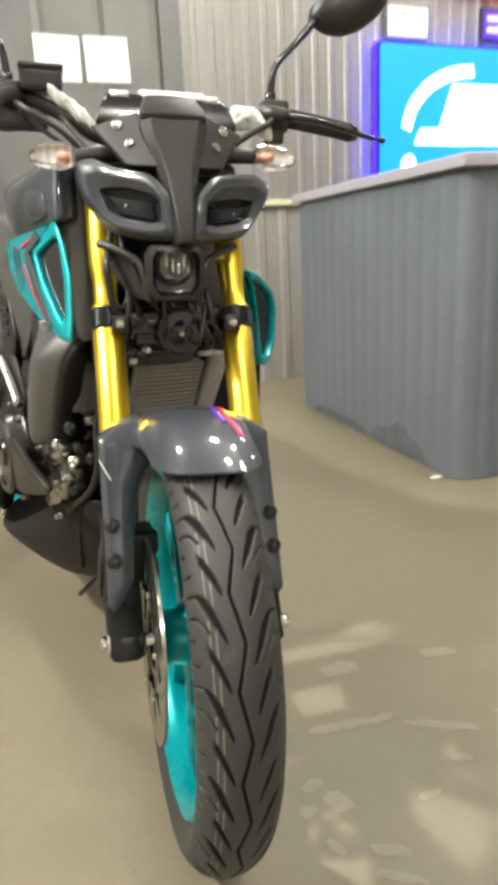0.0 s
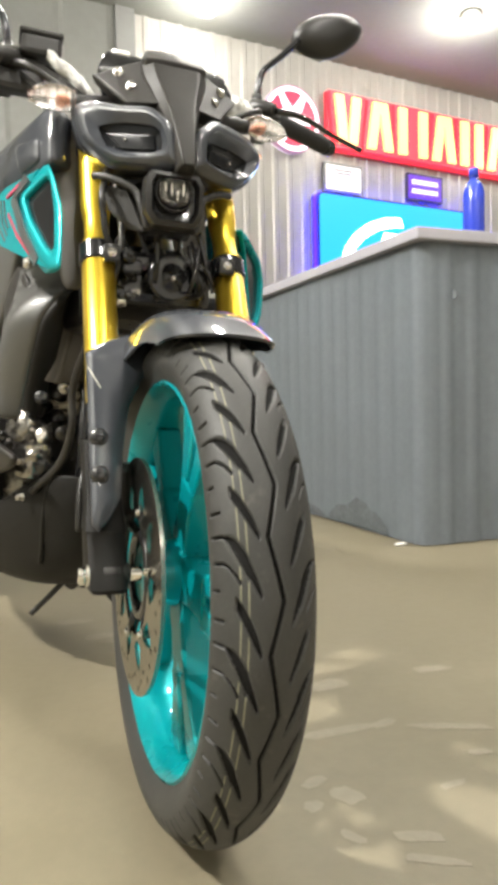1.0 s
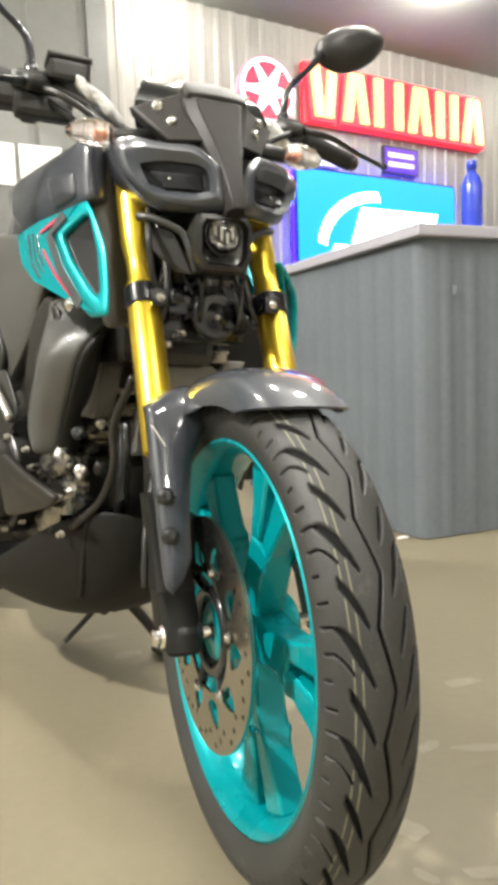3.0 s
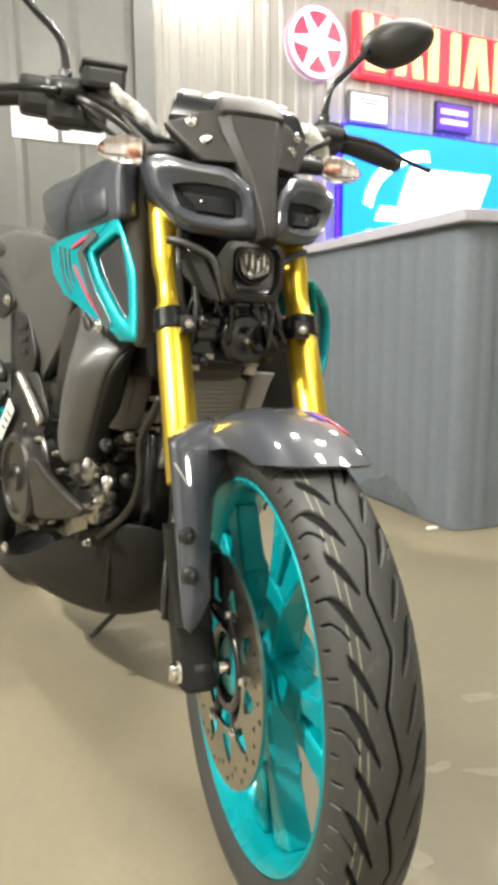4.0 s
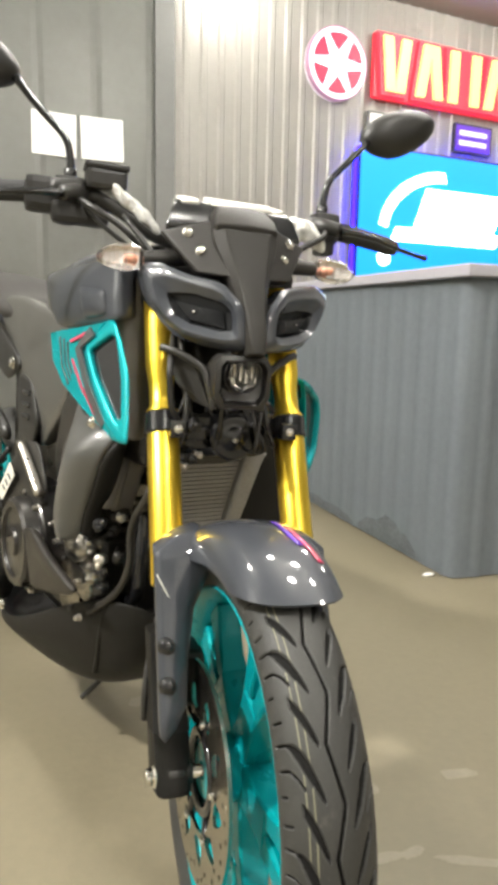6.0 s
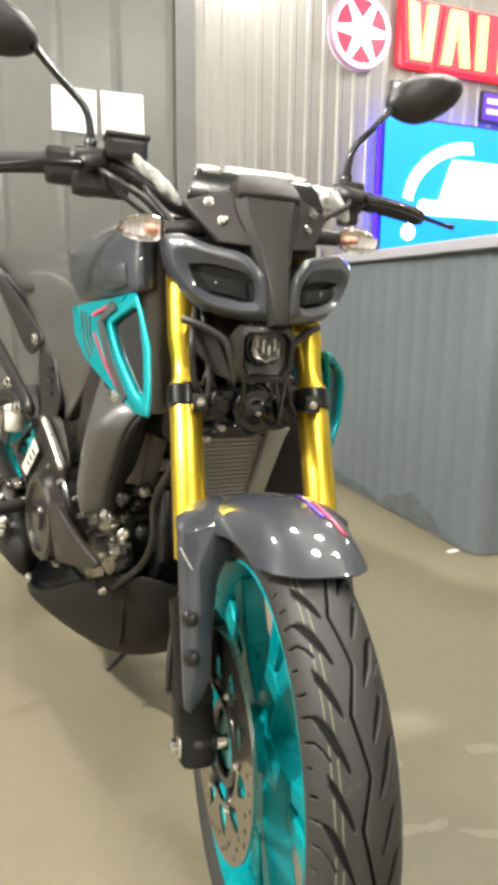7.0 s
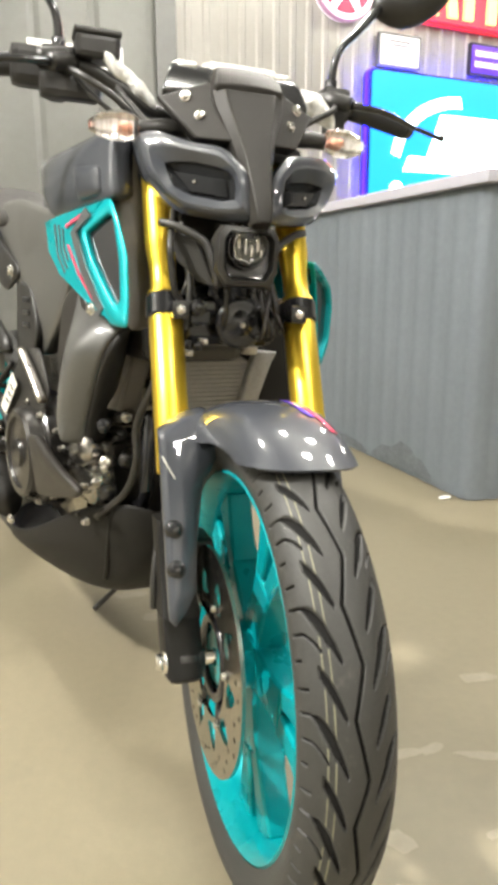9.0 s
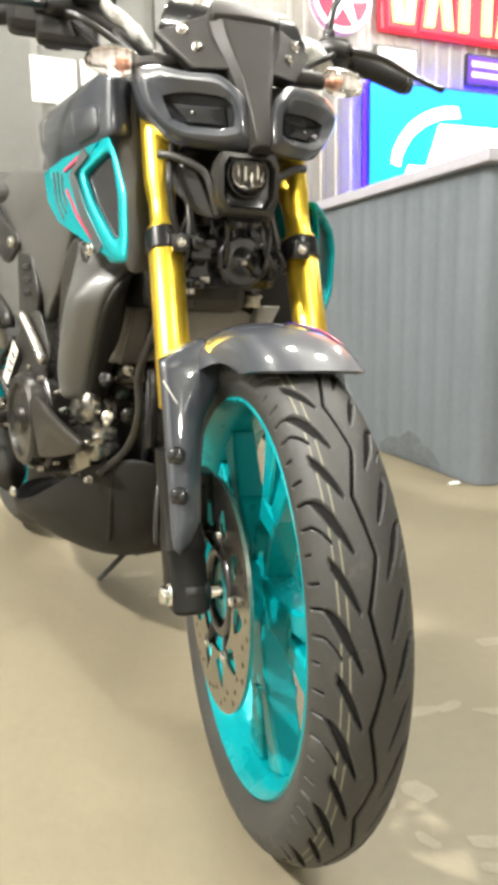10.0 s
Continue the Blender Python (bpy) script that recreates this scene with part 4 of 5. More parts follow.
for x, z, w in ((-0.217, 0.987, 0.046), (-0.2035, 0.9905, 0.0475), (-0.2025, 0.998, 0.0485), (-0.213, 1.011, 0.046), (-0.235, 1.0265, 0.0395), (-0.246, 1.0305, 0.036), (-0.262, 1.031, 0.034)):
    cap.append([(x - 0.03, -w, z - 0.006), (x - 0.004, -w, z), (x + 0.002, -w * 0.94, z + 0.001), (x + 0.005, -w * 0.5, z + 0.002), (x + 0.006, 0, z + 0.0025), (x + 0.005, w * 0.5, z + 0.002), (x + 0.002, w * 0.94, z + 0.001), (x - 0.004, w, z), (x - 0.03, w, z - 0.006), (x - 0.034, 0, z - 0.008)])
part("visor_cap", loft(cap), VISOR, visor, "smooth dark trapezoid cap above the visor", sharp=28, bevel=0.0015)
for side in (-1, 1):
    quad = [(-0.262, -0.114, 0.988), (-0.232, -0.05, 1.006), (-0.172, -0.02, 0.925), (-0.205, -0.072, 0.93)]
    inner = [(x - 0.02, y * 0.92, z - 0.004) for x, y, z in quad]
    rings = [quad, [(x + 0.006, y * 0.97, z) for x, y, z in quad]]
    rings = [inner] + rings
    if side > 0:
        rings = [mirrored(r) for r in rings]
    side_plate = part("visor_side_plate", loft(rings), VISOR, bike, "matt grey side plate with two screws", sharp=30, bevel=0.002)
    side_plate.location.y = HEAD_Y
    for x, y, z in ((-0.235, -0.079, 0.987), (-0.213, -0.063, 0.96)):
        part("screw", bolt((x, y * -side, z), (1, 0.4 * side, 0.25), 0.0058, 0.006), CHROME, side_plate, "bright screw head")
    # turn signal
    y = side
    part("signal_stalk", tube([(-0.27, 0.07 * y, 0.955), (-0.272, 0.11 * y, 0.955 + 0.005 * y), (-0.272, 0.14 * y, 0.953 + 0.0065 * y)], [0.012, 0.0125, 0.011], 16), BLACK, bike).location.y = HEAD_Y
    body_rings, lens_rings = [], []
    for t, r in ((0.0, 0.007), (0.1, 0.0155), (0.3, 0.02), (0.55, 0.0195), (0.78, 0.0145), (0.92, 0.008), (0.97, 0.003)):
        c = Vector((-0.262, (0.134 + 0.072 * t) * y, 0.9535 + 0.0065 * y - 0.004 * t))
        lens_rings.append([c + Vector((math.cos(a) * r * 0.75, math.sin(a) * 0.0, math.sin(a) * r)) for a in (2 * math.pi * k / 20 for k in range(20))])
    signal = part("turn_signal", loft(lens_rings), CLEAR, bike, "clear turn signal lens", sharp=8)
    signal.visible_shadow = False
    signal.location.y = HEAD_Y
    jit = random.Random(5 + side)
    refl = []
    for ring in lens_rings[1:6]:
        mid = sum((Vector(w) for w in ring), Vector()) / 20
        refl.append([Vector(q).lerp(mid, 0.2) + Vector((-0.004 + jit.uniform(-0.004, 0.003), jit.uniform(-0.003, 0.003), 0)) for q in ring[::3]])
    bm = loft(refl)
    for v in bm.verts:
        v.co.x = min(v.co.x, -0.264)
    part("reflector", bm, REFLECTOR, signal, "bright reflector", sharp=3)
    part("bulb", turned([(-0.01, 0.0001), (-0.008, 0.0045), (0.003, 0.006), (0.008, 0.004), (0.01, 0.0001)], 12, "y", at=(-0.258, 0.155 * y, 0.951 + 0.0065 * y)), AMBER, signal, "amber bulb")
    for k in range(5):
        a = 0.138 + 0.012 * k
        part("lens_rib", tube([(-0.252, a * y, 0.939 + 0.0065 * y), (-0.2475, (a + 0.001) * y, 0.952 + 0.0065 * y), (-0.252, a * y, 0.965 + 0.0065 * y)], 0.0011, 6), CLEAR, signal)

# instrument
disp = []
for x, z, w in ((-0.33, 0.985, 0.088), (-0.265, 0.985, 0.106), (-0.258, 0.998, 0.108), (-0.268, 1.026, 0.098), (-0.282, 1.04, 0.088), (-0.335, 1.05, 0.084)):
    disp.append((x, z, w))
rings = [[(x, w * v, z) for x, z, w in disp] for v in (-1, -0.92, -0.4, 0.4, 0.92, 1)]
instrument = part("instrument_panel", loft(rings), BLACK_GLOSS, bike, "black instrument housing behind the visor", sharp=35, bevel=0.004)
instrument.location.y = HEAD_Y
part("instrument_top", loft([[(-0.276, y, 1.036), (-0.281, y, 1.0475), (-0.334, y, 1.058), (-0.334, y, 1.05)] for y in (-0.035, 0.061)]), SILVER, instrument, "pale silver top strip", bevel=0.002)
for side in (-1, 1):
    part("corner_cap", loft([[(-0.281, (0.068 + 0.013 * v) * side, 1.0435), (-0.333, (0.066 + 0.013 * v) * side, 1.055), (-0.333, (0.066 + 0.013 * v) * side, 1.046), (-0.276, (0.068 + 0.013 * v) * side, 1.033)] for v in (-1, 1)]), SILVER, instrument)

# projector lamp
lamp = part("headlamp", loft([[(x, y * k, 0.781 + (z - 0.781) * k) for y, z in ((-0.042, 0.808), (-0.034, 0.82), (0.034, 0.82), (0.042, 0.808), (0.042, 0.762), (0.03, 0.744), (-0.03, 0.744), (-0.042, 0.762))] for x, k in ((-0.2, 0.8), (-0.15, 1.0), (-0.132, 0.96), (-0.128, 0.8), (-0.142, 0.72))], caps=False), BLACK, bike, "black projector headlamp housing", sharp=40)
part("lens", turned([(-0.14, 0.0001), (-0.14, 0.0255), (-0.135, 0.0255), (-0.128, 0.0215), (-0.123, 0.0125), (-0.121, 0.0001)], 32, "x", at=(0, -0.001, 0.793)), CLEAR, lamp, "clear glass projector lens").visible_shadow = False
part("lamp_bowl", turned([(-0.172, 0.0001), (-0.17, 0.008), (-0.162, 0.016), (-0.15, 0.0245), (-0.153, 0.026), (-0.175, 0.015), (-0.178, 0.0001)], 10, "x", at=(0, -0.001, 0.795)), BLACK_GLOSS, lamp, "dark faceted lamp bowl", sharp=5)
part("lamp_shade", block((-0.168, -0.017, 0.775), (-0.16, 0.012, 0.792), 0.002), BLACK, lamp)
part("bezel", turned([(-0.146, 0.0285), (-0.136, 0.0275), (-0.131, 0.0262), (-0.138, 0.0252)], 32, "x", at=(0, -0.001, 0.793), closed=True), BLACK_GLOSS, lamp)
# added chrome bars that draw the bright streaks of reflection in the lens
for dy, dz, high in ((-0.012, 0.004, 0.011), (-0.004, 0.001, 0.016), (0.003, -0.004, 0.012), (0.01, 0.003, 0.015), (0.015, -0.006, 0.009)):
    part("glint_streak", block((-0.1385, dy - 0.0016, 0.793 + dz - high / 2), (-0.133, dy + 0.0008, 0.793 + dz + high / 2), 0.0006), CHROME, lamp)
face = [(-0.031, 0.803), (-0.025, 0.811), (0.025, 0.811), (0.031, 0.803), (0.031, 0.767), (0.023, 0.754), (-0.023, 0.754), (-0.031, 0.767)]
part("lamp_face", loft([[(x, y * k, 0.781 + (z - 0.781) * k) for y, z in face] for x, k in ((-0.15, 1.0), (-0.141, 1.0), (-0.139, 0.94), (-0.1405, 0.84))]), BLACK_GLOSS, lamp, "glossy black lamp face", sharp=30)
part("lamp_skirt", loft([[(-0.2, -0.04, 0.752), (-0.2, 0.04, 0.752), (-0.195, 0.036, 0.742), (-0.195, -0.036, 0.742)], [(-0.15, -0.034, 0.752), (-0.15, 0.034, 0.752), (-0.146, 0.028, 0.744), (-0.146, -0.028, 0.744)]]), BLACK_GLOSS, bike, "black skirt under the lamp", bevel=0.004)
for side in (-1, 1):
    part("lamp_bracket", tube([(-0.205, 0.102 * side, 0.822), (-0.19, 0.086 * side, 0.818), (-0.172, 0.062 * side, 0.806), (-0.163, 0.048 * side, 0.794), (-0.155, 0.041 * side, 0.77), (-0.15, 0.034 * side, 0.742)], 0.0055, 10), BLACK, bike, "dark lamp bracket arm")
    if side < 0:
        plate_pts = [(-0.207, 0.094 * side, 0.815), (-0.18, 0.058 * side, 0.8), (-0.17, 0.042 * side, 0.762), (-0.165, 0.036 * side, 0.742), (-0.185, 0.055 * side, 0.748), (-0.2, 0.08 * side, 0.775)]
        part("lamp_bracket_plate", plate(plate_pts, 0.003, 0.0008), BLACK, bike, "dark plate behind the lamp bracket")
        part("cable", tube([(-0.23, 0.08 * side, 0.84), (-0.185, 0.092 * side, 0.795), (-0.182, 0.09 * side, 0.765), (-0.185, 0.084 * side, 0.734), (-0.2, 0.064 * side, 0.708), (-0.23, 0.04 * side, 0.69)], 0.0048, 8), BLACK, bike)
part("horn", turned([(-0.25, 0.0001), (-0.25, 0.028), (-0.225, 0.036), (-0.217, 0.036), (-0.214, 0.031), (-0.218, 0.024), (-0.212, 0.016), (-0.209, 0.0001)], 28, "x", at=(0, 0.02, 0.692)), BLACK_GLOSS, bike, "round black horn")
part("horn_bracket", join(rod((-0.2, -0.052, 0.712), (-0.186, -0.05, 0.714), 0.012, 20), rod((-0.187, -0.05, 0.714), (-0.18, -0.05, 0.714), 0.0055, 6), block((-0.205, -0.058, 0.69), (-0.197, -0.03, 0.71), 0.003)), BLACK_GLOSS, bike, "black horn bracket with bolt")
for y, z, r in ((-0.062, 0.662, 0.005), (-0.046, 0.659, 0.0065), (-0.034, 0.665, 0.004), (-0.055, 0.648, 0.004), (-0.085, 0.66, 0.004), (0.02, 0.69, 0.004), (0.045, 0.715, 0.005)):
    part("connector", join(rod((-0.24, y, z), (-0.205, y, z), r, 8), block((-0.225, y - r * 1.5, z - r), (-0.213, y + r * 1.5, z + r), 0.001)), STEEL if r < 0.005 else BLACK_GLOSS, bike)
rnd = random.Random(3)
for k in range(12):
    a = Vector((-0.22 + rnd.uniform(-0.02, 0.02), rnd.uniform(-0.06, 0.06), 0.735 + rnd.uniform(-0.02, 0.03)))
    b = a + Vector((rnd.uniform(-0.04, 0.01), rnd.uniform(-0.04, 0.04), -0.06))
    c = b + Vector((rnd.uniform(-0.05, -0.02), rnd.uniform(-0.03, 0.03), -0.008))
    part("wiring", tube([a, b + Vector((0.012, 0, 0)), c], rnd.uniform(0.003, 0.006), 8), (BLACK, BLACK_GLOSS, ENGINE, BLACK_GLOSS)[k % 4], bike)

# handlebar
bar_pts = [(-0.474, -0.39, 1.042), (-0.43, -0.28, 1.048), (-0.4, -0.2, 1.05), (-0.38, -0.13, 1.02), (-0.375, -0.07, 0.99), (-0.375, 0.07, 0.99), (-0.38, 0.13, 1.02), (-0.4, 0.2, 1.05), (-0.43, 0.28, 1.048), (-0.474, 0.39, 1.042)]
part("handlebar", tube(bar_pts, 0.0111, 16), BLACK, bike, "black handlebar")
for side in (-1, 1):
    grip_pts = [(-0.425, 0.262 * side, 1.048), (-0.452, 0.33 * side, 1.046), (-0.474, 0.39 * side, 1.042)]
    grip = part("grip", tube(grip_pts, 0.0165, 20), GRIP, bike, "black rubber grip")
    part("bar_end", tube([(-0.475, 0.392 * side, 1.0418), (-0.481, 0.408 * side, 1.041)], [0.017, 0.0145], 16), BLACK_GLOSS, grip)
    switch = part("switch_box", join(block((-0.445, 0.225 * side - 0.022, 1.022), (-0.4, 0.225 * side + 0.026, 1.075), 0.009), block((-0.43, 0.225 * side - 0.014, 1.0), (-0.39, 0.225 * side + 0.014, 1.03), 0.007)), BLACK, bike, "black switch housing")
    part("switch_button", rod((-0.398, 0.235 * side, 1.05), (-0.392, 0.235 * side, 1.05), 0.007), BLACK_GLOSS, switch)
    perch = part("lever_perch", tube([(-0.415, 0.2 * side, 1.05), (-0.385, 0.21 * side, 1.047), (-0.365, 0.235 * side, 1.04)], [0.016, 0.014, 0.012], 14), BLACK, bike)
    part("lever", tube([(-0.365, 0.235 * side, 1.04), (-0.36, 0.29 * side, 1.035), (-0.385, 0.36 * side, 1.026), (-0.405, 0.42 * side, 1.02), (-0.408, 0.436 * side, 1.019)], [0.009, 0.0075, 0.006, 0.006, 0.0085], 12, flat=0.7), BLACK_GLOSS, perch, "black lever with ball end")
    stem_root = (-0.42, 0.22 * side, 1.068)
    stem = part("mirror_stem", tube([stem_root, (-0.418, 0.222 * side, 1.105), (-0.42, 0.232 * side, 1.135), (-0.43, 0.268 * side, 1.172), (-0.44, 0.308 * side, 1.216)], [0.008, 0.0065, 0.006, 0.006, 0.007], 12), BLACK_GLOSS, bike, "black mirror stem")
    part("stem_nut", rod((-0.42, 0.22 * side, 1.06), (-0.42, 0.22 * side, 1.088), 0.011, 6), BLACK_GLOSS, stem)
    head = []
    c = Vector((-0.445, 0.37 * side, 1.247))
    for dx, k in ((-0.014, 0.86), (-0.012, 1.0), (0.004, 0.98), (0.02, 0.72), (0.027, 0.3)):
        head.append([c + Vector((dx + 0.1 * yy * 0.2, yy * k * side, zz * k)) for yy, zz in ((-0.078, -0.028), (-0.055, -0.048), (-0.005, -0.056), (0.045, -0.03), (0.082, 0.006), (0.082, 0.034), (0.045, 0.047), (-0.02, 0.036), (-0.064, 0.004))])
    mirror = part("mirror", loft(head), BLACK, bike, "black rear view mirror", sub=2)
    bm = loft([[q + Vector((-0.003, 0, 0)) for q in head[0]], [q + Vector((-0.005, 0, 0)) for q in head[0]]])
    part("mirror_glass", bm, MIRROR, mirror)
    # crumpled plastic wrap on the bar
    wrap = []
    rnd2 = random.Random(20 + side)
    route = [(-0.37, -0.162, 1.062), (-0.365, -0.135, 1.043), (-0.36, -0.11, 1.022), (-0.36, -0.082, 1.0)] if side < 0 else [(-0.37, 0.135, 1.034), (-0.36, 0.158, 1.036), (-0.36, 0.182, 1.029), (-0.36, 0.21, 1.01)]
    for q, r in zip(smooth_path(route, 4), (0.012, 0.018, 0.021, 0.02, 0.022, 0.019, 0.021, 0.022, 0.02, 0.021, 0.018, 0.015, 0.013)):
        wrap.append([q + Vector((-0.012, 0, 0)) + Vector((math.cos(a) * r * rnd2.uniform(0.5, 1.25), 0, math.sin(a) * r * (0.75 if side < 0 else 1) * rnd2.uniform(0.5, 1.3))) for a in (2 * math.pi * k / 12 for k in range(12))])
    part("plastic_wrap", loft(wrap), WRAP, bike, "crumpled clear plastic wrap round the handlebar", sub=1)
part("brake_reservoir", join(block((-0.42, -0.2, 1.055), (-0.37, -0.135, 1.088), 0.008), block((-0.422, -0.202, 1.086), (-0.368, -0.133, 1.095), 0.004), tube([(-0.4, -0.25, 1.052), (-0.39, -0.2, 1.055)], 0.015, 14)), BLACK, bike, "black brake fluid reservoir")
part("switch_cluster_cover", join(block((-0.44, -0.29, 1.015), (-0.395, -0.215, 1.07), 0.012), block((-0.42, -0.25, 1.0), (-0.385, -0.16, 1.035), 0.01)), BLACK, bike, "black throttle housing")
part("hose", tube([(-0.385, -0.215, 1.04), (-0.34, -0.19, 1.02), (-0.33, -0.14, 0.99), (-0.34, -0.1, 0.95)], 0.005, 8), BLACK, bike)
part("hose", tube([(-0.39, -0.2, 1.03), (-0.36, -0.175, 1.0), (-0.35, -0.12, 0.96), (-0.36, -0.09, 0.92)], 0.004, 8), BLACK, bike)
part("hose", tube([(-0.385, 0.215, 1.04), (-0.34, 0.19, 1.02), (-0.33, 0.14, 0.99), (-0.34, 0.1, 0.95)], 0.005, 8), BLACK, bike)

# ---- the body of the motorcycle, turned against its steered front ----
STEER = radians(16.0)
BODY = Matrix.Translation((-0.3, 0, 0)) @ Matrix.Rotation(STEER, 4, "Z") @ Matrix.Translation((0.3, 0, 0))


def bpart(name, bm, material, parent=None, label="", **more):
    """A part of the body, drawn with the steering straight."""
    return part(name, moved(bm, BODY), material, parent or bike, label, **more)


def shell(outline, depth, taper=0.9, crown=0.0):
    """A panel from an outline of places: a crowned face with edges that turn inward by depth (along y)."""
    mid = sum((Vector(p) for p in outline), Vector()) / len(outline)
    side = 1 if mid.y > 0 else -1
    rings = []
    for k, dy in ((taper, depth), (1.0, depth * 0.3), (1.0, 0.002), (0.96, 0.0), (0.6, -crown * 0.8), (0.2, -crown)):
        rings.append([mid + (Vector(p) - mid) * k + Vector((0, -side * dy, 0)) for p in dense(outline)])
    return loft(rings)


# tank
rings = []
for x, w, zt, zb in ((-0.29, 0.06, 0.925, 0.865), (-0.31, 0.105, 0.945, 0.858), (-0.36, 0.142, 0.966, 0.85), (-0.46, 0.166, 0.985, 0.846), (-0.57, 0.174, 0.99, 0.845), (-0.66, 0.164, 0.975, 0.84), (-0.78, 0.13, 0.93, 0.82), (-0.9, 0.1, 0.87, 0.79)):
    w *= 0.88
    half = [(0.0, zt), (0.45 * w, zt - 0.004), (0.78 * w, zt - 0.02), (0.98 * w, zt - 0.05), (1.0 * w, zb + 0.035), (0.9 * w, zb), (0.4 * w, zb - 0.02)]
    rings.append([(x, y, z) for y, z in half] + [(x, -y, z) for y, z in reversed(half[1:])])
bpart("fuel_tank", loft(rings), GREY, None, "glossy grey fuel tank", sub=2)
bpart("tank_cap", join(rod((-0.5, 0, 0.985), (-0.5, 0, 0.994), 0.045, 32), rod((-0.5, 0, 0.99), (-0.5, 0, 0.998), 0.03, 24)), STEEL)

for side in (-1, 1):
    # air scoop: a teal ring round a dark mesh, and a teal flank with stripes
    ring = [(-0.373, -0.183, 0.811), (-0.358, -0.172, 0.833), (-0.338, -0.16, 0.855), (-0.323, -0.156, 0.855), (-0.3, -0.155, 0.83), (-0.262, -0.156, 0.776), (-0.239, -0.164, 0.715), (-0.229, -0.17, 0.681), (-0.253, -0.177, 0.682), (-0.283, -0.182, 0.702), (-0.334, -0.184, 0.755)]
    hole = [(-0.359, -0.18, 0.806), (-0.343, -0.171, 0.819), (-0.323, -0.162, 0.832), (-0.312, -0.159, 0.829), (-0.295, -0.161, 0.798), (-0.278, -0.164, 0.767), (-0.259, -0.17, 0.717), (-0.264, -0.173, 0.712), (-0.271, -0.175, 0.716), (-0.288, -0.176, 0.731), (-0.33, -0.18, 0.77)]
    ring, hole = dense(both(ring, side), 4), dense(both(hole, side), 4)
    out = Vector((0.5, 0.85 * side, 0.1)).normalized()
    if side > 0:
        # the far scoop is seen nearly edge on
        ring = dense([(-0.198, 0.099, 0.782), (-0.215, 0.128, 0.777), (-0.252, 0.19, 0.752), (-0.26, 0.206, 0.722), (-0.259, 0.203, 0.662), (-0.242, 0.173, 0.63), (-0.227, 0.149, 0.637), (-0.222, 0.139, 0.684), (-0.209, 0.117, 0.754)], 3)
        centre = sum(ring, Vector()) / len(ring)
        ring = [centre + Vector(((p.x - centre.x) * 0.82, (p.y - centre.y) * 0.82, (p.z - centre.z) * 1.08)) for p in ring]
        hole = [centre + (p - centre) * 0.82 for p in ring]
        out = Vector((0.85, 0.5, 0))
    deep = 0.005
    loops = [[p + Vector((-0.025, -0.002 * side, 0)) for p in ring], ring, [a.lerp(b, 0.15) + out * 0.0045 for a, b in zip(ring, hole)], [a.lerp(b, 0.9) + out * 0.004 for a, b in zip(ring, hole)], [p + out * 0.001 for p in hole], [p - out * 0.014 for p in hole]]
    scoop = bpart("air_scoop", loft(loops, caps=False), TEAL, None, "teal air scoop with dark inlet", sub=1)
    mid = sum(hole, Vector()) / len(hole)
    mesh_plate = loft([[mid + (p - mid) * 1.03 - out * (deep + 0.004) for p in hole], [mid + (p - mid) * 1.03 - out * deep for p in hole]])
    bpart("scoop_grille", mesh_plate, BLACK_GLOSS, scoop, "dark scoop inlet", sharp=30)
    flank = [(-0.508, -0.192, 0.827), (-0.423, -0.19, 0.836), (-0.345, -0.166, 0.85), (-0.372, -0.182, 0.811), (-0.333, -0.183, 0.755), (-0.282, -0.181, 0.702), (-0.256, -0.178, 0.684), (-0.322, -0.189, 0.708), (-0.379, -0.192, 0.728), (-0.441, -0.192, 0.748), (-0.491, -0.192, 0.782)]
    bpart("scoop_flank", loft([both([(x, y + 0.012, z) for x, y, z in flank], side), both(flank, side)]), TEAL, scoop, "teal flank with dark and pink stripes", sharp=30)
    marks = [([(-0.356, 0.836), (-0.384, 0.808), (-0.347, 0.752), (-0.294, 0.7)], 0.017, DARK_DECAL), ([(-0.412, 0.817), (-0.372, 0.832)], 0.0045, PINK), ([(-0.404, 0.79), (-0.366, 0.75), (-0.318, 0.714)], 0.0045, PINK),
             ([(-0.462, 0.822), (-0.447, 0.776), (-0.415, 0.75)], 0.005, DARK_DECAL), ([(-0.444, 0.82), (-0.432, 0.78), (-0.405, 0.757)], 0.003, DARK_DECAL), ([(-0.426, 0.815), (-0.42, 0.786), (-0.402, 0.768)], 0.004, DARK_DECAL)]
    for line, wide, mat in marks:
        line = [Vector((x, 0, z)) for x, z in line]
        rows = []
        for n, q in enumerate(line):
            way = (line[min(n + 1, len(line) - 1)] - line[max(n - 1, 0)]).normalized()
            off = Vector((-way.z, 0, way.x)) * wide / 2
            row = []
            for p, deep in ((q + off, 0), (q - off, 0), (q - off, 0.003), (q + off, 0.003)):
                y = -0.1928 + deep + (max(0, p.x + 0.4) * 0.08 if p.z < 0.81 else max(0, p.x + 0.41) * 0.22)
                row.append((p.x, y if side < 0 else -y, p.z))
            rows.append(row)
        bpart("stripe", loft(rows), mat, scoop, "pink stripe decal" if mat is PINK else "dark stripe decal", sharp=20)
    # sculpted tank shroud
    shroud = bpart("tank_shroud", shell(both([(-0.622, -0.168, 0.926), (-0.572, -0.165, 0.936), (-0.43, -0.158, 0.945), (-0.338, -0.15, 0.952), (-0.322, -0.158, 0.89), (-0.315, -0.158, 0.855), (-0.389, -0.168, 0.845), (-0.537, -0.172, 0.836), (-0.588, -0.174, 0.877)], side), 0.06, 0.82, 0.014), GREY, None, "glossy grey tank shroud", sub=1)
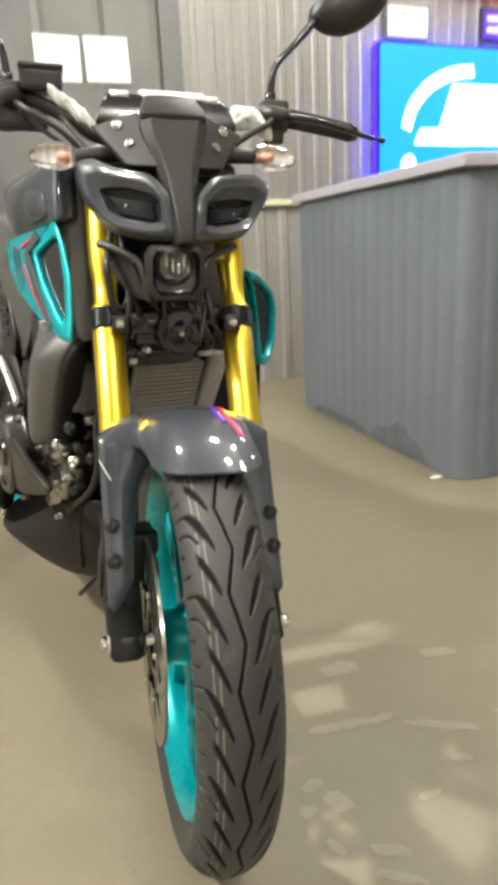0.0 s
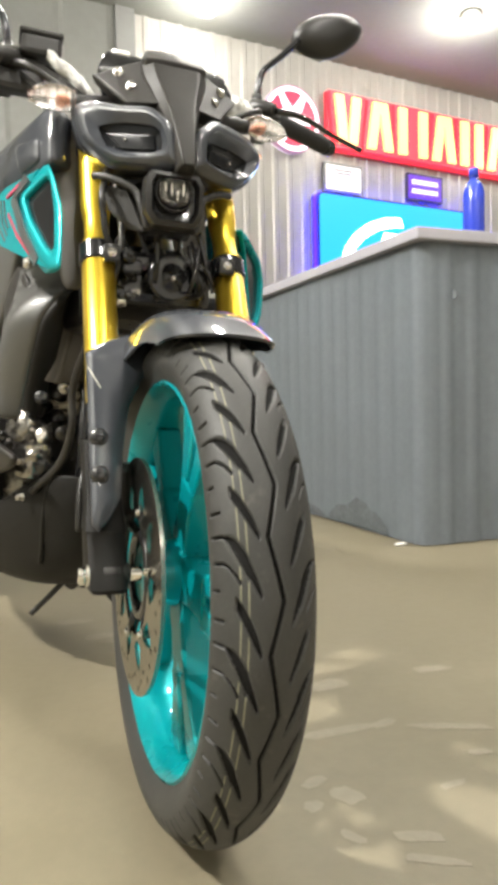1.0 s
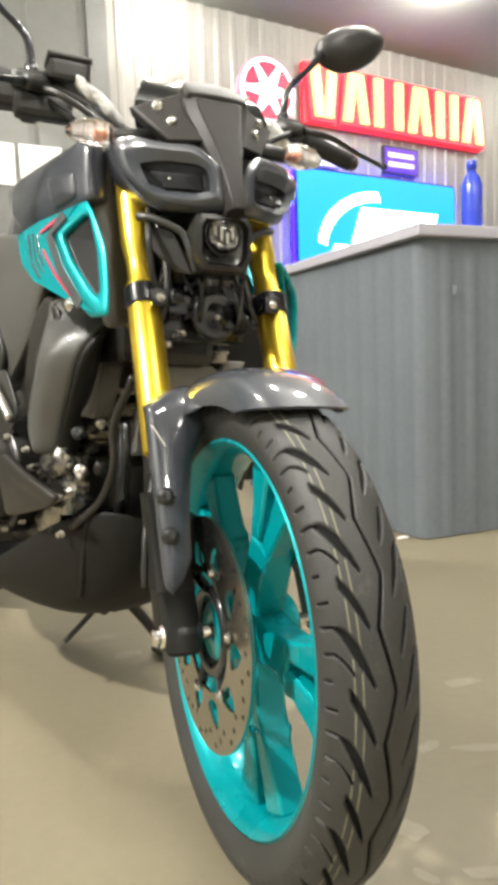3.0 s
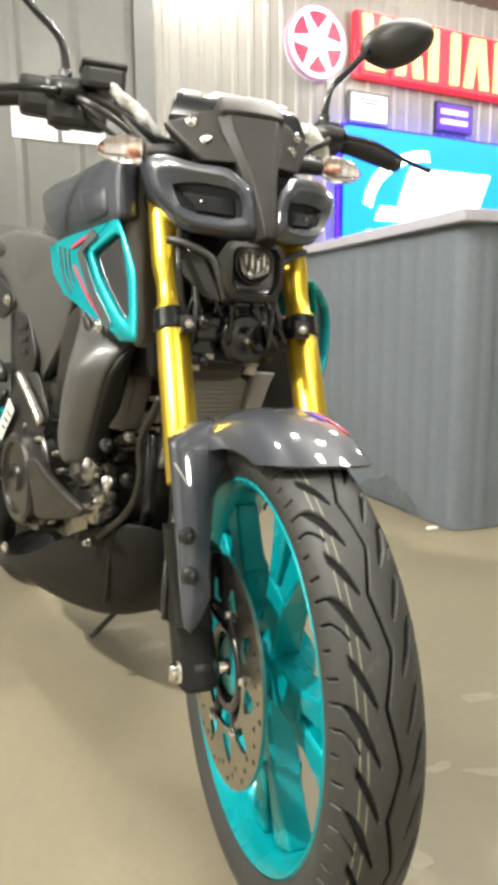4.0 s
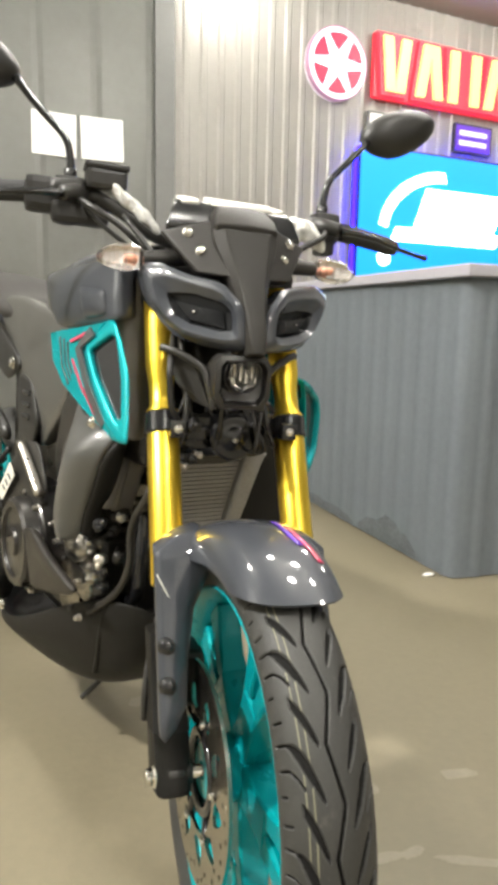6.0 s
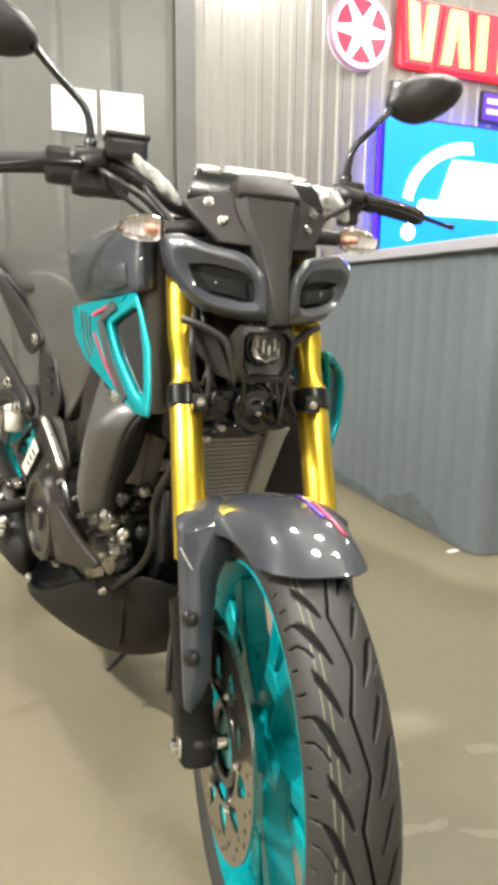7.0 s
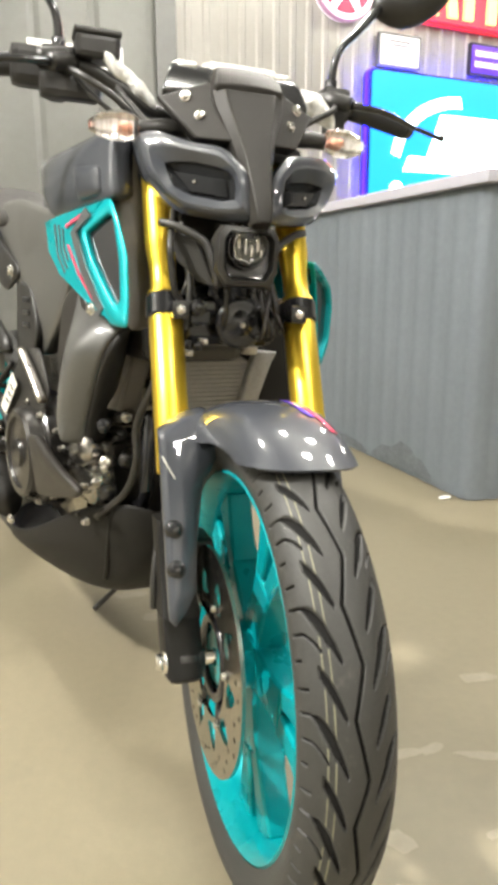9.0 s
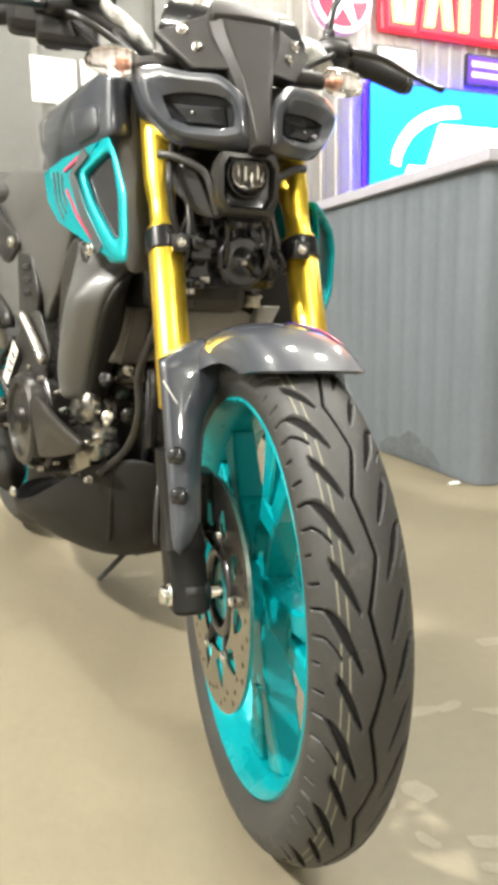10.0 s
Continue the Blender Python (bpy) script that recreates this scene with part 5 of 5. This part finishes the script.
    bpart("shroud_crest", shell(both([(-0.425, -0.178, 0.905), (-0.35, -0.168, 0.9), (-0.342, -0.167, 0.862), (-0.405, -0.176, 0.853), (-0.418, -0.178, 0.88)], side), 0.02, 1.04, 0.006), GREY, shroud, sub=1)
    # brown-black cover beside the steering head
    cover = [(-0.39, -0.16, 0.942), (-0.36, -0.135, 0.958), (-0.345, -0.115, 0.93), (-0.335, -0.105, 0.8), (-0.318, -0.11, 0.69), (-0.32, -0.135, 0.668), (-0.36, -0.145, 0.8)]
    bpart("head_cover", shell(both(cover, side), 0.06, 0.95, 0.004), SHROUD, None, "brownish black cover beside the steering head", sub=1)
    # satin lower panel
    rows, edges = [], []
    for z, left, ridge in ((0.735, -0.5, -0.37), (0.715, -0.502, -0.372), (0.695, -0.505, -0.373), (0.682, -0.507, -0.375), (0.67, -0.509, -0.377), (0.66, -0.512, -0.38), (0.64, -0.516, -0.386), (0.62, -0.52, -0.393), (0.57, -0.535, -0.42), (0.53, -0.546, -0.446), (0.508, -0.54, -0.456), (0.49, -0.517, -0.463), (0.468, -0.486, -0.47)):
        span = ridge - left
        tuck = 9.5 * max(0.0, min(z, 0.7) - 0.615) ** 2 + 0.6 * max(0.0, z - 0.7)
        rows.append([(left + 0.01, -0.11, z), (left, -0.15, z)] + [(left + u * span, y + tuck * (0.25 + 0.75 * min(1.0, u / 0.55)), z) for u, y in ((0.04, -0.16), (0.2, -0.17), (0.42, -0.179), (0.58, -0.181), (0.69, -0.178), (0.79, -0.17), (0.89, -0.159), (0.96, -0.151))]
                    + [(ridge, -0.146 + tuck, z), (ridge - 0.012, -0.09, z)])
        edges.append([(ridge - 0.01, -0.143 + tuck, z), (ridge + 0.003, -0.144 + tuck, z), (ridge + 0.01, -0.137 + tuck, z), (ridge + 0.012, -0.12 + 0.6 * tuck, z), (ridge - 0.008, -0.095, z), (ridge - 0.02, -0.1, z)])
    bpart("side_panel", loft([both(r, side) for r in rows]), PANEL, None, "satin dark grey side panel", sub=1)
    bpart("panel_edge", loft([both(r, side) for r in edges]), BELLY, None, "black rolled front edge of the side panel", sub=1)
    bpart("inner_panel", shell(both([(-0.52, -0.14, 0.74), (-0.6, -0.135, 0.7), (-0.655, -0.128, 0.58), (-0.62, -0.12, 0.5), (-0.5, -0.13, 0.5), (-0.46, -0.14, 0.7)], side), 0.03, 0.97, 0.003), BROWN_BLACK, None, "dark inner frame panel", sub=1)
    bpart("panel_screw", bolt((-0.322, -0.187 if side < 0 else 0.187, 0.702), (0.2, side, 0), 0.007, 0.006, False), CHROME)
    # knee panel under the tank and seat
    knee = [(-0.5, -0.135, 0.84), (-0.7, -0.14, 0.868), (-0.86, -0.135, 0.895), (-1.03, -0.12, 0.9), (-1.14, -0.11, 0.87), (-1.02, -0.115, 0.79), (-0.9, -0.12, 0.7), (-0.84, -0.12, 0.6), (-0.74, -0.125, 0.585), (-0.6, -0.135, 0.68)]
    bpart("knee_panel", shell(both(knee, side), 0.06, 0.95, 0.01), GREY_MATT, None, "satin grey knee panel below the seat", sub=1)
    plate_a = [(-0.87, -0.138, 0.735), (-0.77, -0.14, 0.72), (-0.72, -0.142, 0.64), (-0.77, -0.14, 0.56), (-0.86, -0.138, 0.575)]
    vent = bpart("frame_cover", shell(both(plate_a, side), 0.03, 0.95, 0.002), BLACK, None, "black frame cover with three slots", sub=1)
    for k in range(3):
        z = 0.64 + 0.025 * k
        bpart("slot", block((-0.81, min(0.139 * side, 0.146 * side), z), (-0.768, max(0.139 * side, 0.146 * side), z + 0.012), 0.003), BLACK_GLOSS, vent)
    # pillion bracket
    tri = [(-1.33, -0.135, 0.885), (-1.25, -0.135, 0.892), (-1.12, -0.135, 0.852), (-0.875, -0.138, 0.765), (-0.865, -0.138, 0.742), (-0.97, -0.138, 0.702)]
    bpart("pillion_bracket", shell(both(tri, side), 0.02, 0.97, 0.002), BLACK, None, "black pillion footrest bracket", sub=1)
    bpart("bracket_bolt", bolt((-0.9, 0.139 * side, 0.75), (0, side, 0), 0.011, 0.009, False), CHROME)
    y = 0.14 * side
    bpart("bracket_bar", tube([(-1.42, y, 0.78), (-1.2, y, 0.69), (-0.97, y, 0.6), (-0.95, y, 0.575)], 0.012, 12, flat=1.4), BLACK)
    bpart("foot_hanger", tube([(-1.28, y, 0.555), (-1.1, y, 0.6), (-0.98, y, 0.585)], 0.018, 12), BLACK)
    bpart("hanger_bolt", bolt((-0.97, y + 0.02 * side, 0.585), (0.3, side, 0), 0.012, 0.012), CHROME)
    bpart("hanger_bolt", bolt((-1.06, y + 0.02 * side, 0.635), (0.3, side, 0), 0.01, 0.012), CHROME)
    bpart("swingarm_beam", tube([(-0.86, 0.1 * side, 0.36), (-1.1, 0.105 * side, 0.34), (-1.34, 0.11 * side, 0.305)], [0.03, 0.027, 0.022], 14), BLACK, None, "black swingarm beam")
    bpart("heel_plate", shell(both([(-0.74, -0.165, 0.6), (-0.66, -0.16, 0.615), (-0.6, -0.158, 0.53), (-0.7, -0.165, 0.45), (-0.86, -0.17, 0.44), (-0.83, -0.168, 0.53)], side), 0.012, 0.97, 0.001), BLACK, None, "black heel guard plate", sub=1)
    bpart("heel_bar", tube([(-0.715, 0.175 * side, 0.605), (-0.66, 0.172 * side, 0.565), (-0.605, 0.17 * side, 0.522)], 0.0095, 12, flat=0.8), STEEL, None, "bright steel bar")
    bpart("foot_peg", tube([(-0.84, 0.18 * side, 0.39), (-0.83, 0.23 * side, 0.39), (-0.82, 0.27 * side, 0.388)], 0.014, 12), BLACK)
bpart("label", plate([(-0.775, -0.1775, 0.553), (-0.742, -0.1775, 0.532), (-0.83, -0.1775, 0.458), (-0.866, -0.1775, 0.47)], 0.001, 0), WHITE_TAG, None, "white paper label on the heel guard")
for k in range(3):
    f0 = 0.2 + 0.22 * k
    a, b = Vector((-0.768, -0.179, 0.545)).lerp(Vector((-0.85, -0.179, 0.468)), f0), Vector((-0.745, -0.179, 0.53)).lerp(Vector((-0.828, -0.179, 0.463)), f0)
    bpart("label_bar", rod(a.lerp(b, 0.15), a.lerp(b, 0.85), 0.0022, 6), DARK_DECAL)

# radiator, its sides leaning outward to the top
LEAN = Matrix(((1, 0, 0, 0), (0, 1, 0.3, -0.165), (0, 0, 1, 0), (0, 0, 0, 1)))
rad = bpart("radiator", moved(block((-0.405, -0.028, 0.47), (-0.385, 0.125, 0.625), 0.004), LEAN), FIN, None, "dark finned radiator")
for k in range(19):
    z = 0.478 + 0.0075 * k
    bpart("fin", moved(block((-0.386, -0.024, z), (-0.379, 0.104, z + 0.0036), 0), LEAN), FIN, rad)
bpart("radiator_tank", moved(loft([[(-0.41, 0.108, z), (-0.37, 0.106, z), (-0.366, 0.112, z), (-0.366, 0.13 + 0.006 * k, z), (-0.375, 0.14 + 0.006 * k, z), (-0.41, 0.142, z)] for k, z in enumerate((0.465, 0.54, 0.615, 0.634))]), LEAN), FIN, rad, "grey radiator side tank", bevel=0.003)
shroud = bpart("radiator_shroud", loft([[(-0.47, -0.085, 0.638), (-0.47, -0.034, 0.63), (-0.47, -0.06, 0.53), (-0.47, -0.112, 0.538)], [(-0.43, -0.088, 0.64), (-0.43, -0.034, 0.633), (-0.43, -0.063, 0.527), (-0.43, -0.117, 0.535)], [(-0.427, -0.082, 0.634), (-0.427, -0.04, 0.628), (-0.427, -0.066, 0.533), (-0.427, -0.11, 0.541)]]), SHROUD, None, "grey plastic radiator side shroud", bevel=0.002)
bpart("shroud_rib", loft([[(-0.429, -0.075, 0.638), (-0.424, -0.073, 0.638), (-0.424, -0.067, 0.637), (-0.429, -0.065, 0.637)], [(-0.429, -0.103, 0.532), (-0.424, -0.101, 0.532), (-0.424, -0.095, 0.531), (-0.429, -0.093, 0.531)]]), SHROUD, shroud)
bpart("inner_shroud", block((-0.5, 0.146, 0.4), (-0.44, 0.29, 0.72), 0.012), BELLY, None, "black inner shroud behind the fork")
bpart("radiator_cap", join(rod((-0.375, 0.12, 0.63), (-0.375, 0.12, 0.65), 0.016), rod((-0.375, 0.12, 0.645), (-0.375, 0.12, 0.652), 0.02, 8)), STEEL)
bpart("steering_head", tube([(-0.4, 0, 1.0), (-0.34, 0, 0.86), (-0.28, 0, 0.68)], [0.04, 0.045, 0.04], 20), ENGINE)
bpart("frame_core", join(block((-0.75, -0.09, 0.62), (-0.34, 0.09, 0.86), 0.02), block((-1.1, -0.08, 0.5), (-0.7, 0.08, 0.84), 0.02)), ENGINE, None, "black frame and airbox behind the panels")
bpart("hose", tube([(-0.41, -0.05, 0.53), (-0.39, -0.06, 0.46), (-0.4, -0.06, 0.38), (-0.44, -0.06, 0.36)], 0.012, 12), BLACK_GLOSS, None, "black coolant hose")
bpart("breather_hose", tube([(-0.29, -0.1, 0.6), (-0.31, -0.1, 0.575), (-0.338, -0.1, 0.545), (-0.353, -0.1, 0.51), (-0.351, -0.1, 0.459), (-0.385, -0.105, 0.4), (-0.43, -0.135, 0.35)], 0.0065, 10), BROWN_BLACK, None, "thin brownish breather hose")
bpart("hose", tube([(-0.39, 0.1, 0.5), (-0.36, 0.07, 0.44), (-0.4, 0.05, 0.38)], 0.013, 12), BLACK)

# engine
engine = bpart("engine_block", join(block((-0.78, -0.12, 0.27), (-0.46, 0.12, 0.47), 0.03), rod((-0.62, -0.1, 0.39), (-0.62, 0.1, 0.39), 0.1, 32)), ENGINE, None, "black engine crankcase")
tilt = Matrix.Translation((-0.61, 0, 0.42)) @ Matrix.Rotation(radians(14), 4, "Y")
for k in range(6):
    bpart("cooling_fin", moved(block((-0.08, -0.08, 0.02 + 0.02 * k), (0.08, 0.08, 0.028 + 0.02 * k), 0.002), tilt), ALLOY, engine)
cyl = moved(block((-0.07, -0.07, 0), (0.07, 0.07, 0.17), 0.012), tilt)
bpart("cylinder", cyl, ALLOY, engine, "grey finned cylinder")
bpart("cylinder_head", moved(block((-0.075, -0.085, 0.17), (0.075, 0.085, 0.25), 0.015), Matrix.Translation((-0.61, 0, 0.42)) @ Matrix.Rotation(radians(14), 4, "Y")), ALLOY, engine)
bpart("engine_cover", turned([(-0.1, 0.0001), (-0.1, 0.108), (-0.156, 0.107), (-0.16, 0.104), (-0.161, 0.094), (-0.186, 0.088), (-0.192, 0.082), (-0.192, 0.07), (-0.186, 0.067), (-0.187, 0.03), (-0.194, 0.026), (-0.194, 0.0001)], 48, "y", at=(-0.7, 0, 0.405)), ENGINE, engine, "round black clutch cover", sharp=30)
for k in range(9):
    a = 2 * math.pi * (k + 0.4) / 9
    bpart("cover_bolt", bolt((-0.7 + 0.1 * math.cos(a), -0.16, 0.405 + 0.1 * math.sin(a)), (0, -1, 0), 0.0055, 0.009), STEEL, engine)
bpart("engine_cover", turned([(-0.1, 0.0001), (-0.1, 0.06), (-0.135, 0.055), (-0.14, 0.0001)], 32, "y", at=(-0.53, 0, 0.36)), ALLOY, engine, "grey water pump cover", sharp=40)
bpart("pump_boss", join(rod((-0.5, -0.09, 0.45), (-0.47, -0.15, 0.46), 0.028, 20), rod((-0.47, -0.12, 0.43), (-0.43, -0.13, 0.4), 0.018, 16), block((-0.5, -0.145, 0.37), (-0.43, -0.1, 0.43), 0.01)), ALLOY, engine, "bright cast engine parts")
rnd = random.Random(12)
for k in range(14):
    x, z = rnd.uniform(-0.66, -0.42), rnd.uniform(0.33, 0.5)
    bpart("engine_bolt", bolt((x, -0.135 - 0.012 * rnd.random(), z), (0.3, -1, 0), 0.0048, 0.012, k % 2 == 0), STEEL if k % 3 else ENGINE, engine)
for k in range(34):
    x, z, y = rnd.uniform(-0.6, -0.4), rnd.uniform(0.37, 0.53), rnd.uniform(-0.14, -0.07)
    big = rnd.uniform(0.006, 0.016)
    bpart("engine_boss", join(rod((x - 0.03, y + 0.02, z), (x, y, z + rnd.uniform(-0.01, 0.01)), big, 14), rod((x, y, z), (x + 0.008, y - 0.004, z), big * 0.6, 6)), (ENGINE, ALLOY, BLACK_GLOSS, ENGINE, ENGINE, STEEL)[k % 6], engine)
for k in range(5):
    x, z = -0.9 - 0.03 * k, 0.32 + 0.045 * (k % 4)
    bpart("linkage", join(rod((x, -0.2, z), (x + 0.02, -0.215, z + 0.03), 0.011, 12), rod((x + 0.01, -0.2, z), (x + 0.01, -0.225, z), 0.014, 8)), STEEL if k % 2 else CHROME)
bpart("exhaust_guard", shell([(-0.9, -0.222, 0.36), (-0.93, -0.225, 0.43), (-1.0, -0.225, 0.44), (-1.02, -0.225, 0.37), (-0.96, -0.222, 0.32)], 0.015, 0.95, 0.006), STEEL, None, "bright exhaust guard", sub=1)
for k in range(4):
    x, z = -0.8 - 0.07 * k, 0.36 + 0.03 * (k % 2)
    bpart("engine_boss", join(rod((x, -0.1, z), (x, -0.165, z), 0.02, 18), rod((x, -0.16, z), (x, -0.175, z), 0.011, 6)), ALLOY, engine)
arc_pts = [(-0.64, -0.19, 0.452), (-0.584, -0.192, 0.464), (-0.52, -0.192, 0.444), (-0.461, -0.19, 0.43), (-0.393, -0.18, 0.41), (-0.42, -0.178, 0.392), (-0.5, -0.185, 0.37), (-0.585, -0.19, 0.352), (-0.61, -0.19, 0.4)]
bpart("engine_guard", shell(arc_pts, 0.02, 0.98, 0.004), BROWN_BLACK, None, "dark curved engine guard", sub=1)
bpart("engine_guard", shell(both(arc_pts, 1), 0.02, 0.98, 0.004), BROWN_BLACK, None, "dark curved engine guard", sub=1)
bpart("exhaust_pipe", tube([(-0.42, -0.01, 0.53), (-0.375, -0.02, 0.5), (-0.36, -0.02, 0.43), (-0.38, -0.02, 0.34), (-0.5, -0.03, 0.26), (-0.8, -0.06, 0.24)], 0.017, 16), BROWN_BLACK, None, "dark exhaust header pipe")
bpart("silencer", loft([[(x, -0.17 + w * math.cos(a), z + w * 1.2 * math.sin(a)) for a in (2 * math.pi * k / 20 for k in range(20))] for x, z, w in ((-0.85, 0.26, 0.03), (-0.95, 0.3, 0.055), (-1.25, 0.4, 0.06), (-1.3, 0.415, 0.045))]), BLACK, None, "black silencer")
bpart("heat_shield", shell([(-0.96, -0.232, 0.4), (-1.02, -0.235, 0.46), (-1.2, -0.235, 0.47), (-1.2, -0.235, 0.38), (-1.0, -0.235, 0.3)], 0.012, 0.97, 0.006), STEEL, None, "bright heat shield", sub=1)

# belly pan
rings = []
for x, w, zt, zb in ((-0.95, 0.1, 0.235, 0.215), (-0.84, 0.18, 0.222, 0.19), (-0.74, 0.19, 0.232, 0.17), (-0.64, 0.18, 0.268, 0.156), (-0.52, 0.155, 0.335, 0.155), (-0.44, 0.132, 0.372, 0.19), (-0.375, 0.105, 0.385, 0.245), (-0.345, 0.07, 0.378, 0.292), (-0.335, 0.035, 0.36, 0.318)):
    half = [(0.0, zb), (0.5 * w, zb + 0.004), (0.82 * w, zb + 0.16 * (zt - zb)), (0.99 * w, zb + 0.62 * (zt - zb)), (1.0 * w, zb + 0.7 * (zt - zb)), (1.0 * w, zt), (0.93 * w, zt + 0.002), (0.9 * w, zt - 0.03), (0.4 * w, zt - 0.04)]
    rings.append([(x, y, z) for y, z in half] + [(x, -y, z) for y, z in reversed(half[1:])])
bpart("belly_pan", loft(rings), BELLY, None, "black plastic belly pan", sub=2)
PAN = [(-0.64, 0.18, 0.268, 0.156), (-0.52, 0.155, 0.335, 0.155), (-0.44, 0.132, 0.372, 0.19), (-0.375, 0.105, 0.385, 0.245)]


def pan_side(x, f, proud=0.0):
    """A place on the flank of the pan, f from its keel to its upper edge."""
    for (xa, *a), (xb, *b) in zip(PAN, PAN[1:]):
        if x <= xb or xb == PAN[-1][0]:
            w, zt, zb = (p + (q - p) * (x - xa) / (xb - xa) for p, q in zip(a, b))
            break
    wide = 0.985 if f > 0.62 else 0.8 + 0.185 * (f - 0.16) / 0.46
    return Vector((x, -w * wide - proud, zb + f * (zt - zb)))


pan = bpy.data.objects["belly_pan"]
bpart("pan_crease", tube([pan_side(x, f, -0.003) for x, f in ((-0.405, 0.97), (-0.412, 0.8), (-0.422, 0.55), (-0.438, 0.34), (-0.452, 0.22))], 0.0055, 8), BELLY, pan, "raised crease down the pan")
bpart("belly_bolt", bolt((-0.79, -0.182, 0.24), (0.3, -1, 0), 0.008, 0.006, False), CHROME)
# stand and links under the pan
bpart("side_stand", join(tube([(-0.62, 0.05, 0.165), (-0.61, 0.1, 0.11), (-0.6, 0.165, 0.022)], 0.011, 12), block((-0.64, 0.145, 0.01), (-0.57, 0.195, 0.022), 0.004)), BLACK, None, "black side stand leg on the floor")
bpart("stand_tang", tube([(-0.57, -0.01, 0.165), (-0.585, -0.05, 0.12), (-0.592, -0.075, 0.095)], 0.0055, 8), BLACK)
bpart("stand_pivot", join(block((-0.65, 0.02, 0.135), (-0.58, 0.07, 0.18), 0.006), rod((-0.6, 0.0, 0.15), (-0.57, 0.0, 0.15), 0.012)), BLACK)

# seat, tail and rear wheel
rings = []
for x, w, zt in ((-0.74, 0.06, 0.86), (-0.8, 0.105, 0.885), (-0.95, 0.14, 0.905), (-1.1, 0.14, 0.91), (-1.25, 0.12, 0.96), (-1.5, 0.1, 0.985), (-1.56, 0.06, 0.975)):
    half = [(0.0, zt), (0.6 * w, zt - 0.004), (0.95 * w, zt - 0.025), (1.0 * w, zt - 0.06), (0.6 * w, zt - 0.075)]
    rings.append([(x, y, z) for y, z in half] + [(x, -y, z) for y, z in reversed(half[1:])])
bpart("seat", loft(rings), SEAT, None, "black vinyl seat", sub=2)
rings = []
for x, w, zt, zb in ((-1.05, 0.09, 0.85, 0.78), (-1.25, 0.1, 0.89, 0.8), (-1.5, 0.09, 0.92, 0.84), (-1.66, 0.05, 0.93, 0.88)):
    rings.append([(x, w, zb), (x, w, zt), (x, 0.4 * w, zt + 0.01), (x, -0.4 * w, zt + 0.01), (x, -w, zt), (x, -w, zb), (x, 0, zb - 0.01)])
bpart("tail", loft(rings), GREY, None, "grey tail fairing", sub=1)
rear = make_wheel("rear_wheel", BODY @ Vector((-1.325, 0, 0.299)), "teal alloy rear wheel with black tyre", 0.05, False)
rear.rotation_euler = (0, 0, STEER)
bpart("fluid_reservoir", join(rod((-1.03, -0.15, 0.52), (-1.03, -0.15, 0.57), 0.024, 20), rod((-1.03, -0.15, 0.568), (-1.03, -0.15, 0.582), 0.026, 20)), WHITE_TAG, None, "white rear brake fluid reservoir")
for k in range(4):
    bpart("rear_hose", tube([(-0.95 - 0.03 * k, -0.13, 0.55 - 0.03 * k), (-1.0 - 0.02 * k, -0.15, 0.48), (-0.95, -0.14, 0.4 + 0.02 * k)], 0.006, 8), BLACK)
